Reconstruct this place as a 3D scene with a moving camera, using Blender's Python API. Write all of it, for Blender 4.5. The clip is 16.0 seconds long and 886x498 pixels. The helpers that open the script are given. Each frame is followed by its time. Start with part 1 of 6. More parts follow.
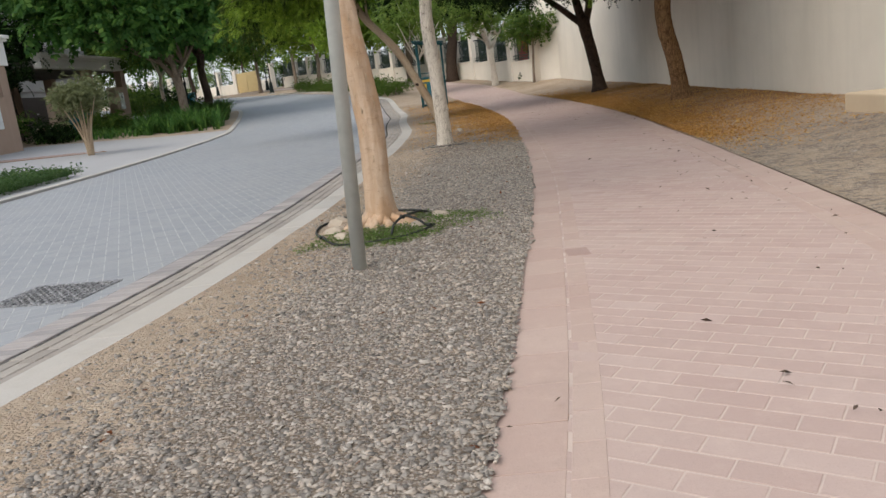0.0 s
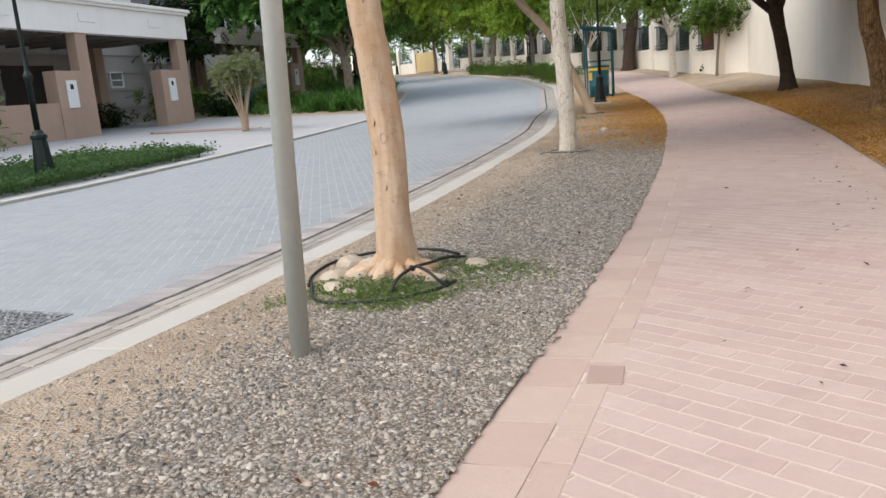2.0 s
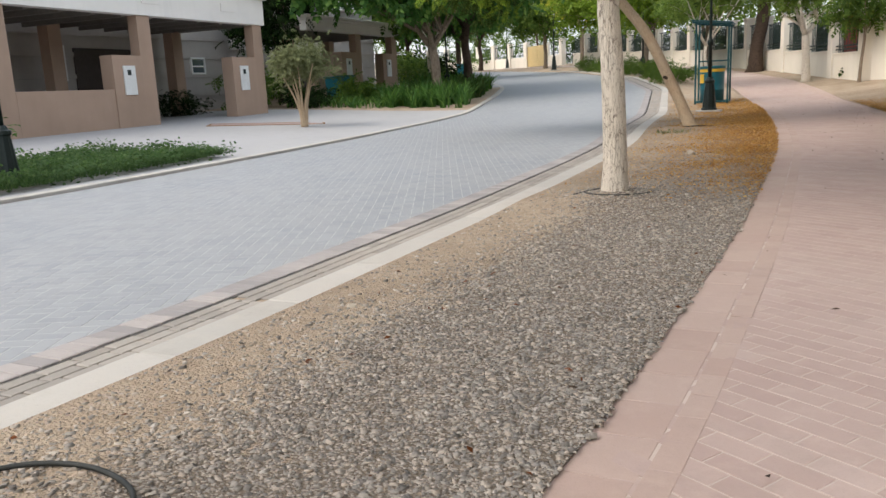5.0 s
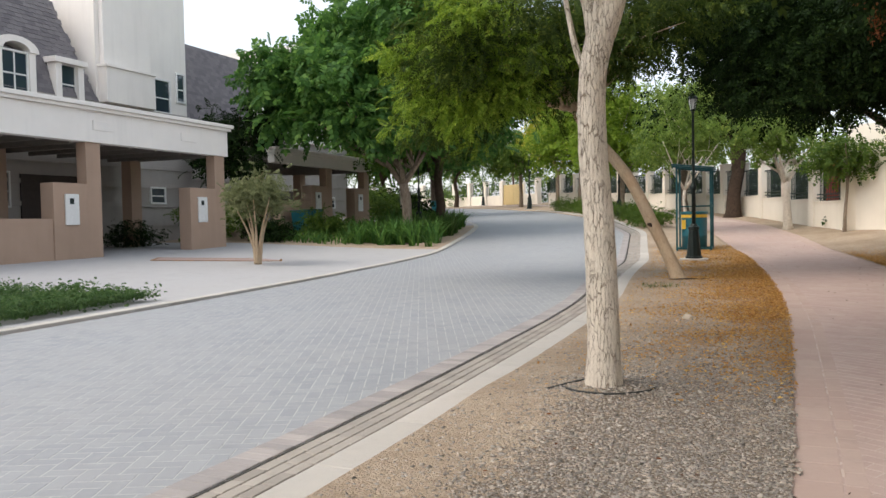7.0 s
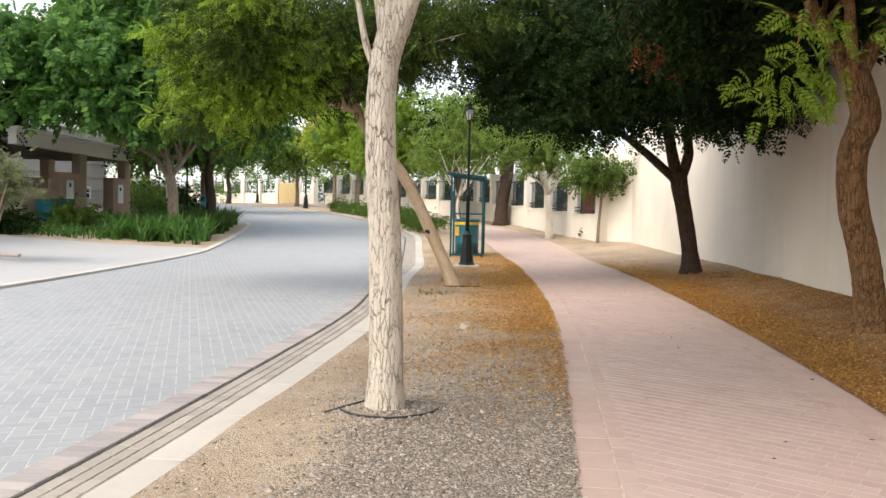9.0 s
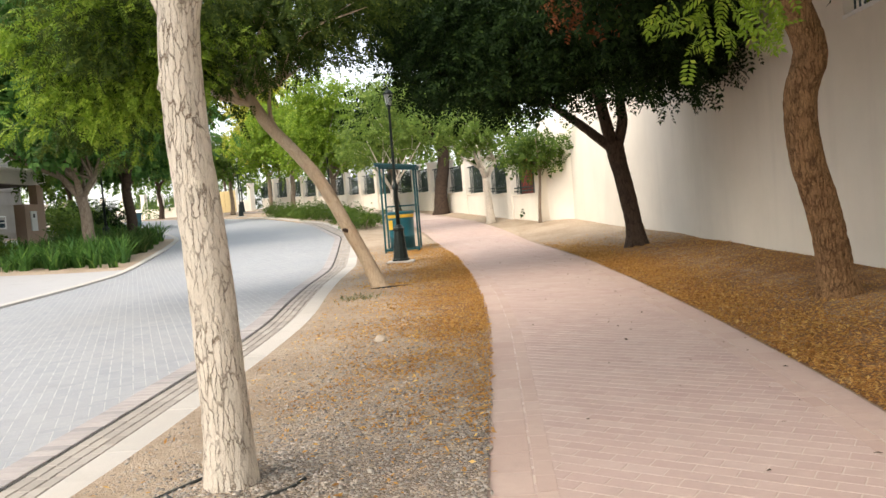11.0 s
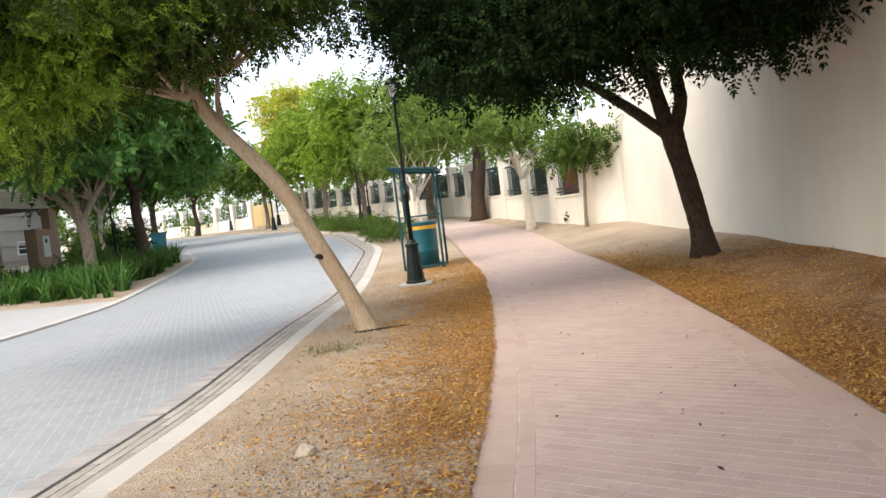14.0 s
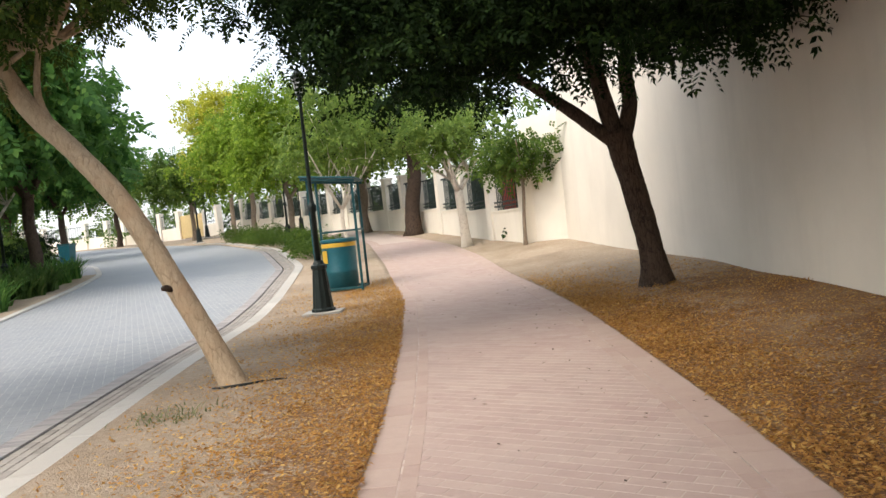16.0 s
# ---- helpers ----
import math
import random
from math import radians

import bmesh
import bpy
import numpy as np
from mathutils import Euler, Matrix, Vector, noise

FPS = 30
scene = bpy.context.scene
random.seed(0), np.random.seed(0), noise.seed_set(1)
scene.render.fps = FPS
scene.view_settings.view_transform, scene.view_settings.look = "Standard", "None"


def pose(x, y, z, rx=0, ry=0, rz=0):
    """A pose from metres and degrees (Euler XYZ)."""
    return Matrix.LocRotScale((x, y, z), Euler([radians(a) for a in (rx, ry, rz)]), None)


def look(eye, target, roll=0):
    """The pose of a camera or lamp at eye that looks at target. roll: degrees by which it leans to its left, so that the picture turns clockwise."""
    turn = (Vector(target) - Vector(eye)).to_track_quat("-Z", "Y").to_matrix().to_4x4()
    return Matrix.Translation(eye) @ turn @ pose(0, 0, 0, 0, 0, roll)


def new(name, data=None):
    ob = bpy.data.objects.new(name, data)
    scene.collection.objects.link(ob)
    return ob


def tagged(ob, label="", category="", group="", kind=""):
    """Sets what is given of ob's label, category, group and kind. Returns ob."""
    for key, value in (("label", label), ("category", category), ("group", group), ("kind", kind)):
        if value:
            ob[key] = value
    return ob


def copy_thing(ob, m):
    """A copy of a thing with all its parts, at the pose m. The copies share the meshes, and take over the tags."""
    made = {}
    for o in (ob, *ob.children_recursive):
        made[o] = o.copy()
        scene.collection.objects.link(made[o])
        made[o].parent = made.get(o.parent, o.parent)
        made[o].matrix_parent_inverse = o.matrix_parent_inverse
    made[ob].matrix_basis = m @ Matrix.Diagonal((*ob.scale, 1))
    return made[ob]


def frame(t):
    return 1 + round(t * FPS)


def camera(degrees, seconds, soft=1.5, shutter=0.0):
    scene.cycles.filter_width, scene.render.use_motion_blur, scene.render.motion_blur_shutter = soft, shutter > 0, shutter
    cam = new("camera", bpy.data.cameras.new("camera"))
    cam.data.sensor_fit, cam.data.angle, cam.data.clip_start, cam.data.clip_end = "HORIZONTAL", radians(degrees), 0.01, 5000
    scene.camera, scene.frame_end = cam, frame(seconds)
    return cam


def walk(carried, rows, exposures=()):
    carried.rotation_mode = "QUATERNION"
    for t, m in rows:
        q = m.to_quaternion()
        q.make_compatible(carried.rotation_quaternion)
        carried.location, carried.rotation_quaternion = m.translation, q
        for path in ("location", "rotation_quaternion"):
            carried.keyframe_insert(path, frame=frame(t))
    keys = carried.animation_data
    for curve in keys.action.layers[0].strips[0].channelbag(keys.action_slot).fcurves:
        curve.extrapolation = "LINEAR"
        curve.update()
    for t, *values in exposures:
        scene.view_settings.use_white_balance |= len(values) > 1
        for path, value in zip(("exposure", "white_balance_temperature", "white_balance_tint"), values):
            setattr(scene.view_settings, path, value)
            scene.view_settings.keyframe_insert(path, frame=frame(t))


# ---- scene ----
cam = camera(59.3, 16.0)
PATH = [
    (0, (-0.087, 0.485, 1.035), (-0.19, 2.44, 0.627), -7.0),
    (0.5, (0.134, 0.699, 1.063), (0.137, 2.653, 0.637), -6.3),
    (1, (0.295, 1.209, 1.054), (-0.318, 3.075, 0.675), -1.2),
    (1.5, (0.481, 1.643, 1.072), (-0.077, 3.524, 0.685), -2.1),
    (2, (0.662, 2.16, 1.088), (0.123, 4.042, 0.683), -4.6),
    (2.5, (0.774, 2.719, 1.087), (0.315, 4.618, 0.66), -4.6),
    (3, (0.896, 3.244, 1.088), (0.376, 5.126, 0.655), -3.2),
    (3.5, (0.976, 3.806, 1.077), (0.448, 5.683, 0.632), -2.1),
    (4, (1.061, 4.344, 1.081), (0.369, 6.159, 0.604), -1.7),
    (4.2, (1.074, 4.562, 1.087), (0.295, 6.349, 0.643), -2.3),
    (6.3, (0.714, 6.695, 1.26), (-0.116, 8.476, 0.887), -2.7),
    (6.5, (0.654, 6.908, 1.256), (-0.192, 8.688, 0.92), -2.1),
    (7, (0.527, 7.304, 1.286), (-0.235, 9.152, 1.214), -1.1),
    (7.5, (0.424, 7.596, 1.313), (-0.36, 9.434, 1.223), -1.7),
    (8, (0.338, 7.696, 1.326), (-0.232, 9.611, 1.23), -0.7),
    (8.5, (0.337, 7.736, 1.337), (0.018, 9.709, 1.26), 1.0),
    (9, (0.367, 7.744, 1.335), (0.161, 9.732, 1.264), 1.2),
    (9.5, (0.502, 7.953, 1.32), (0.499, 9.951, 1.249), -1.3),
    (9.7, (0.553, 8.087, 1.297), (0.541, 10.085, 1.215), -2.0),
    (11.8, (0.841, 9.829, 1.379), (0.768, 11.826, 1.281), -5.1),
    (12, (0.882, 10.037, 1.391), (0.873, 12.035, 1.314), -5.1),
    (12.5, (0.97, 10.662, 1.403), (0.95, 12.661, 1.321), -5.8),
    (13, (1.08, 11.138, 1.404), (1.149, 13.135, 1.33), -5.4),
    (13.5, (1.157, 11.743, 1.382), (0.91, 13.728, 1.355), -4.9),
    (14, (1.21, 12.215, 1.416), (0.989, 14.202, 1.341), -6.9),
    (14.5, (1.328, 12.747, 1.448), (1.124, 14.735, 1.371), -7.2),
    (15, (1.42, 13.286, 1.448), (1.227, 15.274, 1.362), -7.7),
    (15.5, (1.551, 13.809, 1.459), (1.482, 15.805, 1.354), -7.7),
    (16, (1.534, 14.36, 1.456), (1.455, 16.357, 1.396), -6.2),
]
walk(cam, [(t, look(eye, target, roll)) for t, eye, target, roll in PATH],
     [(0.0, 0.42, 6300, 9), (1.5, 0.83, 6200, 9), (2.5, 0.85, 6200, 9), (4.0, 0.88, 6350, 9), (6.5, 0.83, 6500, 10), (8.0, 0.88, 6550, 10), (8.5, 1.15, 6600, 10), (9.0, 1.34, 6650, 10), (9.5, 1.38, 6750, 10), (12.5, 1.48, 6850, 10), (14.0, 1.4, 6550, 9), (15.0, 1.35, 6550, 9), (16.0, 1.2, 6550, 9)])

# ---- light ----
world = bpy.data.worlds.new("world")
scene.world = world
world.use_nodes = True
wn = world.node_tree
for n in list(wn.nodes):
    wn.nodes.remove(n)
sky = wn.nodes.new("ShaderNodeTexSky")
sky.sky_type, sky.sun_disc = "NISHITA", False
SUN_UP, SUN_AZ = 50.0, 226.0  # degrees above the horizon; compass turn from +y, clockwise
sky.sun_elevation, sky.sun_rotation = radians(SUN_UP), radians(SUN_AZ)
sky.air_density, sky.dust_density, sky.ozone_density = 1.0, 4.0, 1.0
bg = wn.nodes.new("ShaderNodeBackground")
bg.inputs["Strength"].default_value = 0.15
wo = wn.nodes.new("ShaderNodeOutputWorld")
haze = wn.nodes.new("ShaderNodeMix")
haze.data_type = "RGBA"
haze.inputs[0].default_value = 0.45
haze.inputs[7].default_value = (6.6, 6.8, 6.9, 1)
wn.links.new(sky.outputs[0], haze.inputs[6])
wn.links.new(haze.outputs[2], bg.inputs[0])
wn.links.new(bg.outputs[0], wo.inputs[0])
sun = bpy.data.lights.new("sun", "SUN")
sun.energy, sun.angle, sun.color = 0.95, radians(50), (1.0, 0.95, 0.87)
sun_ob = new("sun", sun)
sun_dir = Vector((math.sin(radians(SUN_AZ)) * math.cos(radians(SUN_UP)), math.cos(radians(SUN_AZ)) * math.cos(radians(SUN_UP)), math.sin(radians(SUN_UP))))
sun_ob.matrix_world = look(sun_dir * 40, (0, 0, 0))


# ---- materials ----
class Mat:
    """A small wrapper for building a node material."""

    def __init__(self, name, rough=0.85, metal=0.0, spec=0.3):
        self.m = bpy.data.materials.new(name)
        self.m.use_nodes = True
        self.t = self.m.node_tree
        self.b = self.t.nodes["Principled BSDF"]
        self.b.inputs["Roughness"].default_value = rough
        self.b.inputs["Metallic"].default_value = metal
        self.b.inputs["Specular IOR Level"].default_value = spec
        self.co = self.n("ShaderNodeTexCoord").outputs["Object"]

    def n(self, kind, **props):
        node = self.t.nodes.new(kind)
        for key, value in props.items():
            node.inputs[key].default_value = value
        return node

    def link(self, a, b):
        self.t.links.new(a, b)

    def world(self):
        self.co = self.n("ShaderNodeNewGeometry").outputs["Position"]
        return self

    def stretch(self, sx, sy, sz):
        m = self.n("ShaderNodeMapping")
        m.inputs["Scale"].default_value = (sx, sy, sz)
        self.link(self.co, m.inputs["Vector"])
        return m.outputs[0]

    def noise(self, scale, detail=4, rough=0.6, co=None, dist=0.0):
        n = self.n("ShaderNodeTexNoise", Scale=scale, Detail=detail, Roughness=rough, Distortion=dist)
        self.link(co or self.co, n.inputs["Vector"])
        return n.outputs["Fac"]

    def voronoi(self, scale, co=None, feature="F1", rnd=1.0):
        n = self.n("ShaderNodeTexVoronoi", Scale=scale, Randomness=rnd)
        n.feature = feature
        self.link(co or self.co, n.inputs["Vector"])
        return n.outputs["Distance"], n.outputs.get("Color") if feature == "F1" else None

    def ramp(self, fac, *stops):
        r = self.n("ShaderNodeValToRGB")
        els = r.color_ramp.elements
        while len(els) < len(stops):
            els.new(0.5)
        for e, (p, c) in zip(els, stops):
            e.position = p
            e.color = (*c, 1) if not isinstance(c, (int, float)) else (c, c, c, 1)
        self.link(fac, r.inputs[0])
        return r.outputs[0]

    def mix(self, fac, a, b, mode="MIX"):
        m = self.n("ShaderNodeMix")
        m.data_type, m.blend_type = "RGBA", mode
        for socket, value in ((m.inputs[0], fac), (m.inputs[6], a), (m.inputs[7], b)):
            if isinstance(value, (int, float)):
                socket.default_value = value
            elif isinstance(value, tuple):
                socket.default_value = (*value, 1)
            else:
                self.link(value, socket)
        return m.outputs[2]

    def math(self, op, a, b=0.0):
        m = self.n("ShaderNodeMath")
        m.operation = op
        for socket, value in zip(m.inputs, (a, b)):
            if isinstance(value, (int, float)):
                socket.default_value = value
            else:
                self.link(value, socket)
        return m.outputs[0]

    def random(self):
        """One number for each object and each loose piece of a mesh."""
        a = self.n("ShaderNodeObjectInfo").outputs["Random"]
        b = self.n("ShaderNodeNewGeometry").outputs["Random Per Island"]
        return self.math("FRACT", self.math("ADD", a, b))

    def color(self, c):
        if isinstance(c, tuple):
            self.b.inputs["Base Color"].default_value = (*c, 1)
        else:
            self.link(c, self.b.inputs["Base Color"])
        return self

    def bump(self, height, strength=0.5, dist=0.02):
        n = self.n("ShaderNodeBump", Strength=strength, Distance=dist)
        self.link(height, n.inputs["Height"])
        self.link(n.outputs[0], self.b.inputs["Normal"])
        return self

    def rough(self, fac, lo, hi):
        m = self.n("ShaderNodeMapRange")
        m.inputs["To Min"].default_value, m.inputs["To Max"].default_value = lo, hi
        self.link(fac, m.inputs["Value"])
        self.link(m.outputs[0], self.b.inputs["Roughness"])
        return self


def plaster(name, c1, c2, scale=0.7, bump=0.25):
    m = Mat(name, 0.9, spec=0.2).world()
    big = m.noise(scale, 5, 0.65)
    streak = m.noise(1.0, 5, 0.6, m.stretch(2.5, 2.5, 0.25))
    c = m.mix(m.ramp(big, (0.3, 0.0), (0.75, 1.0)), c1, c2)
    c = m.mix(m.math("MULTIPLY", m.ramp(streak, (0.5, 0.0), (0.8, 1.0)), 0.25), c, tuple(v * 0.72 for v in c2))
    fine = m.noise(90, 3)
    m.color(c).bump(m.math("ADD", m.math("MULTIPLY", fine, 0.4), m.noise(8, 3)), bump, 0.01)
    return m.m


def painted(name, c, rough=0.5, metal=0.0, wear=0.3):
    m = Mat(name, rough, metal, 0.4)
    n = m.noise(6, 6, 0.7)
    m.color(m.mix(m.math("MULTIPLY", m.ramp(n, (0.45, 0.0), (0.7, 1.0)), wear), c, tuple(min(1, v * 1.5 + 0.02) for v in c)))
    m.rough(m.noise(20, 4), rough - 0.1, rough + 0.15).bump(m.noise(60, 3), 0.12, 0.003)
    return m.m


def bark(name, dark, light, sx, sz, depth=0.5, tint=None, width=0.16, soft=0.6, seam=0.85, wander=0.08, curl=7.0):
    m = Mat(name, 0.92, spec=0.15)
    wob = m.n("ShaderNodeVectorMath")
    wob.operation = "MULTIPLY_ADD"
    nz = m.n("ShaderNodeTexNoise", Scale=curl, Detail=5.0, Roughness=0.65)
    m.link(m.co, nz.inputs["Vector"])
    m.link(nz.outputs["Color"], wob.inputs[0])
    wob.inputs[1].default_value = (wander, wander, wander * 1.6)
    m.link(m.co, wob.inputs[2])
    m.co = wob.outputs[0]
    co = m.stretch(sx, sx, sz)
    crack, _ = m.voronoi(1.0, co, "DISTANCE_TO_EDGE")
    f = m.ramp(crack, (0.0, 0.0), (width, 1.0))
    n = m.noise(3.0, 8, 0.7, co)
    c = m.mix(m.math("MULTIPLY", m.ramp(n, (0.35, 1.0), (0.68, 0.0)), soft), light, dark)
    c = m.mix(m.math("MULTIPLY", m.ramp(m.noise(2.2, 3), (0.4, 0.0), (0.7, 1.0)), 0.3), c, tuple(v * 0.7 for v in light))
    if tint:
        c = m.mix(m.ramp(m.noise(2.0, 4), (0.5, 0.0), (0.66, 0.8)), c, tint)
    gap = m.math("MULTIPLY", m.math("SUBTRACT", 1.0, f), m.ramp(m.noise(9.0, 4, 0.7), (0.38, seam * 0.1), (0.58, seam)))
    c = m.mix(gap, c, dark)
    m.color(c).bump(m.math("SUBTRACT", m.math("MULTIPLY", n, 0.8), gap), depth, 0.02)
    return m.m


def smooth_bark(name, pale, tan, rust, dark):
    """Thin bark with long upright streaks, fine wrinkles across and rusty patches."""
    m = Mat(name, 0.85, spec=0.2)
    streak = m.noise(1.0, 6, 0.65, m.stretch(16, 16, 2.2))
    wrinkle = m.noise(1.0, 5, 0.7, m.stretch(9, 9, 55))
    patch = m.noise(3.2, 5, 0.6, m.stretch(1.6, 1.6, 0.8))
    c = m.mix(m.ramp(streak, (0.36, 0.0), (0.64, 1.0)), tan, pale)
    c = m.mix(m.math("MULTIPLY", m.ramp(patch, (0.48, 0.0), (0.62, 1.0)), 0.6), c, rust)
    c = m.mix(m.math("MULTIPLY", m.ramp(wrinkle, (0.56, 0.0), (0.72, 1.0)), 0.35), c, dark)
    c = m.mix(m.math("MULTIPLY", m.ramp(m.noise(26, 5, 0.7), (0.58, 0.0), (0.7, 1.0)), 0.5), c, dark)
    m.color(c).bump(m.math("ADD", m.math("MULTIPLY", streak, 0.8), m.math("MULTIPLY", wrinkle, 0.5)), 0.55, 0.02)
    return m.m


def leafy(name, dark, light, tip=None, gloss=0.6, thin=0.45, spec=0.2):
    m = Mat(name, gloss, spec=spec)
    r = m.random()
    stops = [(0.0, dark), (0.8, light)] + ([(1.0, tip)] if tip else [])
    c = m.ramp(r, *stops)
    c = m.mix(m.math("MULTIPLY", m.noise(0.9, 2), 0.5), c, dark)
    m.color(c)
    tr = m.n("ShaderNodeBsdfTranslucent")
    m.link(m.mix(0.35, c, light), tr.inputs[0])
    mx = m.n("ShaderNodeMixShader")
    mx.inputs[0].default_value = thin
    m.link(m.b.outputs[0], mx.inputs[1])
    m.link(tr.outputs[0], mx.inputs[2])
    m.link(mx.outputs[0], m.t.nodes["Material Output"].inputs[0])
    return m.m


def paver_mat(name, stops, grime, rough=0.82, spec=0.25, grit=0.25):
    m = Mat(name, rough, spec=spec).world()
    c = m.ramp(m.random(), *stops)
    big = m.noise(0.55, 5, 0.6)
    c = m.mix(m.math("MULTIPLY", m.ramp(big, (0.38, 0.0), (0.72, 1.0)), 0.55), c, grime)
    speck = m.noise(140, 3, 0.7)
    c = m.mix(m.math("MULTIPLY", m.ramp(speck, (0.55, 0.0), (0.75, 1.0)), grit), c, tuple(v * 0.6 for v in grime))
    stain = m.noise(2.6, 6, 0.7)
    c = m.mix(m.math("MULTIPLY", m.ramp(stain, (0.54, 0.0), (0.72, 1.0)), 0.3), c, tuple(v * 0.66 for v in grime))
    dust = m.noise(7.0, 6, 0.75)
    c = m.mix(m.math("MULTIPLY", m.ramp(dust, (0.5, 0.0), (0.7, 1.0)), 0.22), c, tuple(min(1.0, v * 1.25) for v in grime))
    m.color(c).bump(m.math("ADD", speck, m.noise(25, 4)), 0.3, 0.004)
    return m.m


M = {}


def soil_color(m):
    """Dusty tan earth with grit."""
    a = m.noise(0.8, 6, 0.65)
    b = m.noise(14, 6, 0.7)
    c = m.ramp(a, (0.28, (0.31, 0.235, 0.165)), (0.5, (0.41, 0.325, 0.24)), (0.72, (0.47, 0.385, 0.29)))
    c = m.mix(m.math("MULTIPLY", m.ramp(b, (0.42, 0.0), (0.68, 1.0)), 0.5), c, (0.23, 0.165, 0.11))
    grit, tone = m.voronoi(55)
    c = m.mix(m.math("MULTIPLY", m.ramp(grit, (0.3, 1.0), (0.42, 0.0)), m.ramp(m.noise(5, 4, 0.7), (0.46, 0.0), (0.66, 0.4))), c, m.mix(0.85, tone, (0.25, 0.22, 0.19)))
    return c, b


def laid_over(m, base, c, key, grain, lo=0.42, hi=0.58):
    """Lays a colour over another in flecks, as thickly as the mesh's own values under that key say."""
    at_node = m.n("ShaderNodeAttribute")
    at_node.attribute_name = key
    f = m.math("ADD", at_node.outputs["Fac"], m.math("MULTIPLY", m.math("SUBTRACT", m.noise(grain, 5, 0.75), 0.5), 1.8))
    f = m.math("ADD", f, m.math("MULTIPLY", m.math("SUBTRACT", m.noise(3.5, 4, 0.7), 0.5), 1.2))
    return m.mix(m.ramp(f, (lo, 0.0), (hi, 1.0)), base, c)


def soil_mat():
    m = Mat("sandy_soil", 0.95, spec=0.15).world()
    c, b = soil_color(m)
    m.color(c).bump(m.math("ADD", b, m.noise(70, 4)), 0.7, 0.02)
    return m.m


M["soil"] = soil_mat()


def pebble_color(m):
    d, tone = m.voronoi(75)
    sep = m.n("ShaderNodeSeparateColor")
    m.link(tone, sep.inputs[0])
    c = m.ramp(sep.outputs[0], (0.0, (0.17, 0.148, 0.126)), (0.4, (0.31, 0.27, 0.23)), (0.75, (0.41, 0.35, 0.292)), (1.0, (0.5, 0.435, 0.37)))
    return m.mix(m.ramp(d, (0.35, 0.0), (0.6, 0.9)), c, (0.17, 0.133, 0.1)), d


def leaf_litter_color(m):
    a = m.noise(1.1, 5, 0.6)
    c = m.ramp(a, (0.3, (0.17, 0.085, 0.045)), (0.52, (0.25, 0.145, 0.078)), (0.7, (0.36, 0.25, 0.15)))
    flake, tone = m.voronoi(38, m.stretch(1.0, 1.7, 1.0))
    sep = m.n("ShaderNodeSeparateColor")
    m.link(tone, sep.inputs[0])
    leaf = m.ramp(sep.outputs[0], (0.0, (0.09, 0.045, 0.026)), (0.4, (0.3, 0.155, 0.055)), (0.75, (0.56, 0.33, 0.1)), (1.0, (0.78, 0.55, 0.22)))
    return m.mix(m.math("MULTIPLY", m.ramp(flake, (0.34, 1.0), (0.52, 0.0)), m.ramp(m.noise(2.2, 5, 0.7), (0.3, 0.0), (0.56, 0.95))), c, leaf), flake


def bed_mat():
    """Earth under gravel and under fallen leaves."""
    m = Mat("bed_of_earth_gravel_and_leaves", 0.95, spec=0.15).world()
    c, b = soil_color(m)
    g, d = pebble_color(m)
    c = laid_over(m, c, g, "gravel", 26.0)
    l, flake = leaf_litter_color(m)
    c = laid_over(m, c, l, "leaves", 34.0)
    h = m.math("ADD", b, m.math("SUBTRACT", m.noise(70, 4), m.math("ADD", m.math("MULTIPLY", d, 0.6), m.math("MULTIPLY", flake, 0.5))))
    m.color(c).bump(h, 0.85, 0.018)
    return m.m


M["bed"] = bed_mat()
M["path_brick"] = paver_mat("pink_path_paver", [(0.0, (0.4, 0.29, 0.255)), (0.3, (0.42, 0.31, 0.272)), (0.8, (0.438, 0.328, 0.288)), (1.0, (0.455, 0.35, 0.31))], (0.46, 0.37, 0.32), grit=0.4)
M["path_edge"] = paver_mat("tan_path_edging", [(0.0, (0.405, 0.29, 0.245)), (1.0, (0.455, 0.345, 0.295))], (0.45, 0.355, 0.3), grit=0.4)
M["path_bed"] = paver_mat("pale_joint_sand", [(0.0, (0.51, 0.415, 0.36)), (1.0, (0.54, 0.445, 0.39))], (0.48, 0.39, 0.335))
M["road_brick"] = paver_mat("grey_road_paver", [(0.0, (0.245, 0.26, 0.275)), (0.5, (0.27, 0.283, 0.296)), (1.0, (0.295, 0.306, 0.317))], (0.31, 0.312, 0.314), 0.62, 0.45)
M["edge_brick"] = paver_mat("pinkish_edge_paver", [(0.0, (0.25, 0.235, 0.23)), (0.5, (0.32, 0.292, 0.28)), (1.0, (0.4, 0.36, 0.34))], (0.35, 0.325, 0.31))
M["road_bed"] = paver_mat("grey_joint_sand", [(0.0, (0.46, 0.46, 0.455)), (1.0, (0.5, 0.495, 0.49))], (0.42, 0.415, 0.41))
M["gutter_brick"] = paver_mat("worn_gutter_brick", [(0.0, (0.26, 0.238, 0.212)), (0.5, (0.31, 0.285, 0.255)), (1.0, (0.38, 0.35, 0.31))], (0.33, 0.285, 0.24), grit=0.5)
M["kerb"] = paver_mat("pale_concrete_kerb", [(0.0, (0.42, 0.4, 0.365)), (1.0, (0.5, 0.475, 0.435))], (0.43, 0.385, 0.33), grit=0.5)
M["apron"] = paver_mat("light_grey_apron_paver", [(0.0, (0.345, 0.34, 0.34)), (1.0, (0.4, 0.395, 0.39))], (0.36, 0.35, 0.345))
M["dark_gap"] = painted("dark_drain_slot", (0.03, 0.026, 0.022), 0.9)
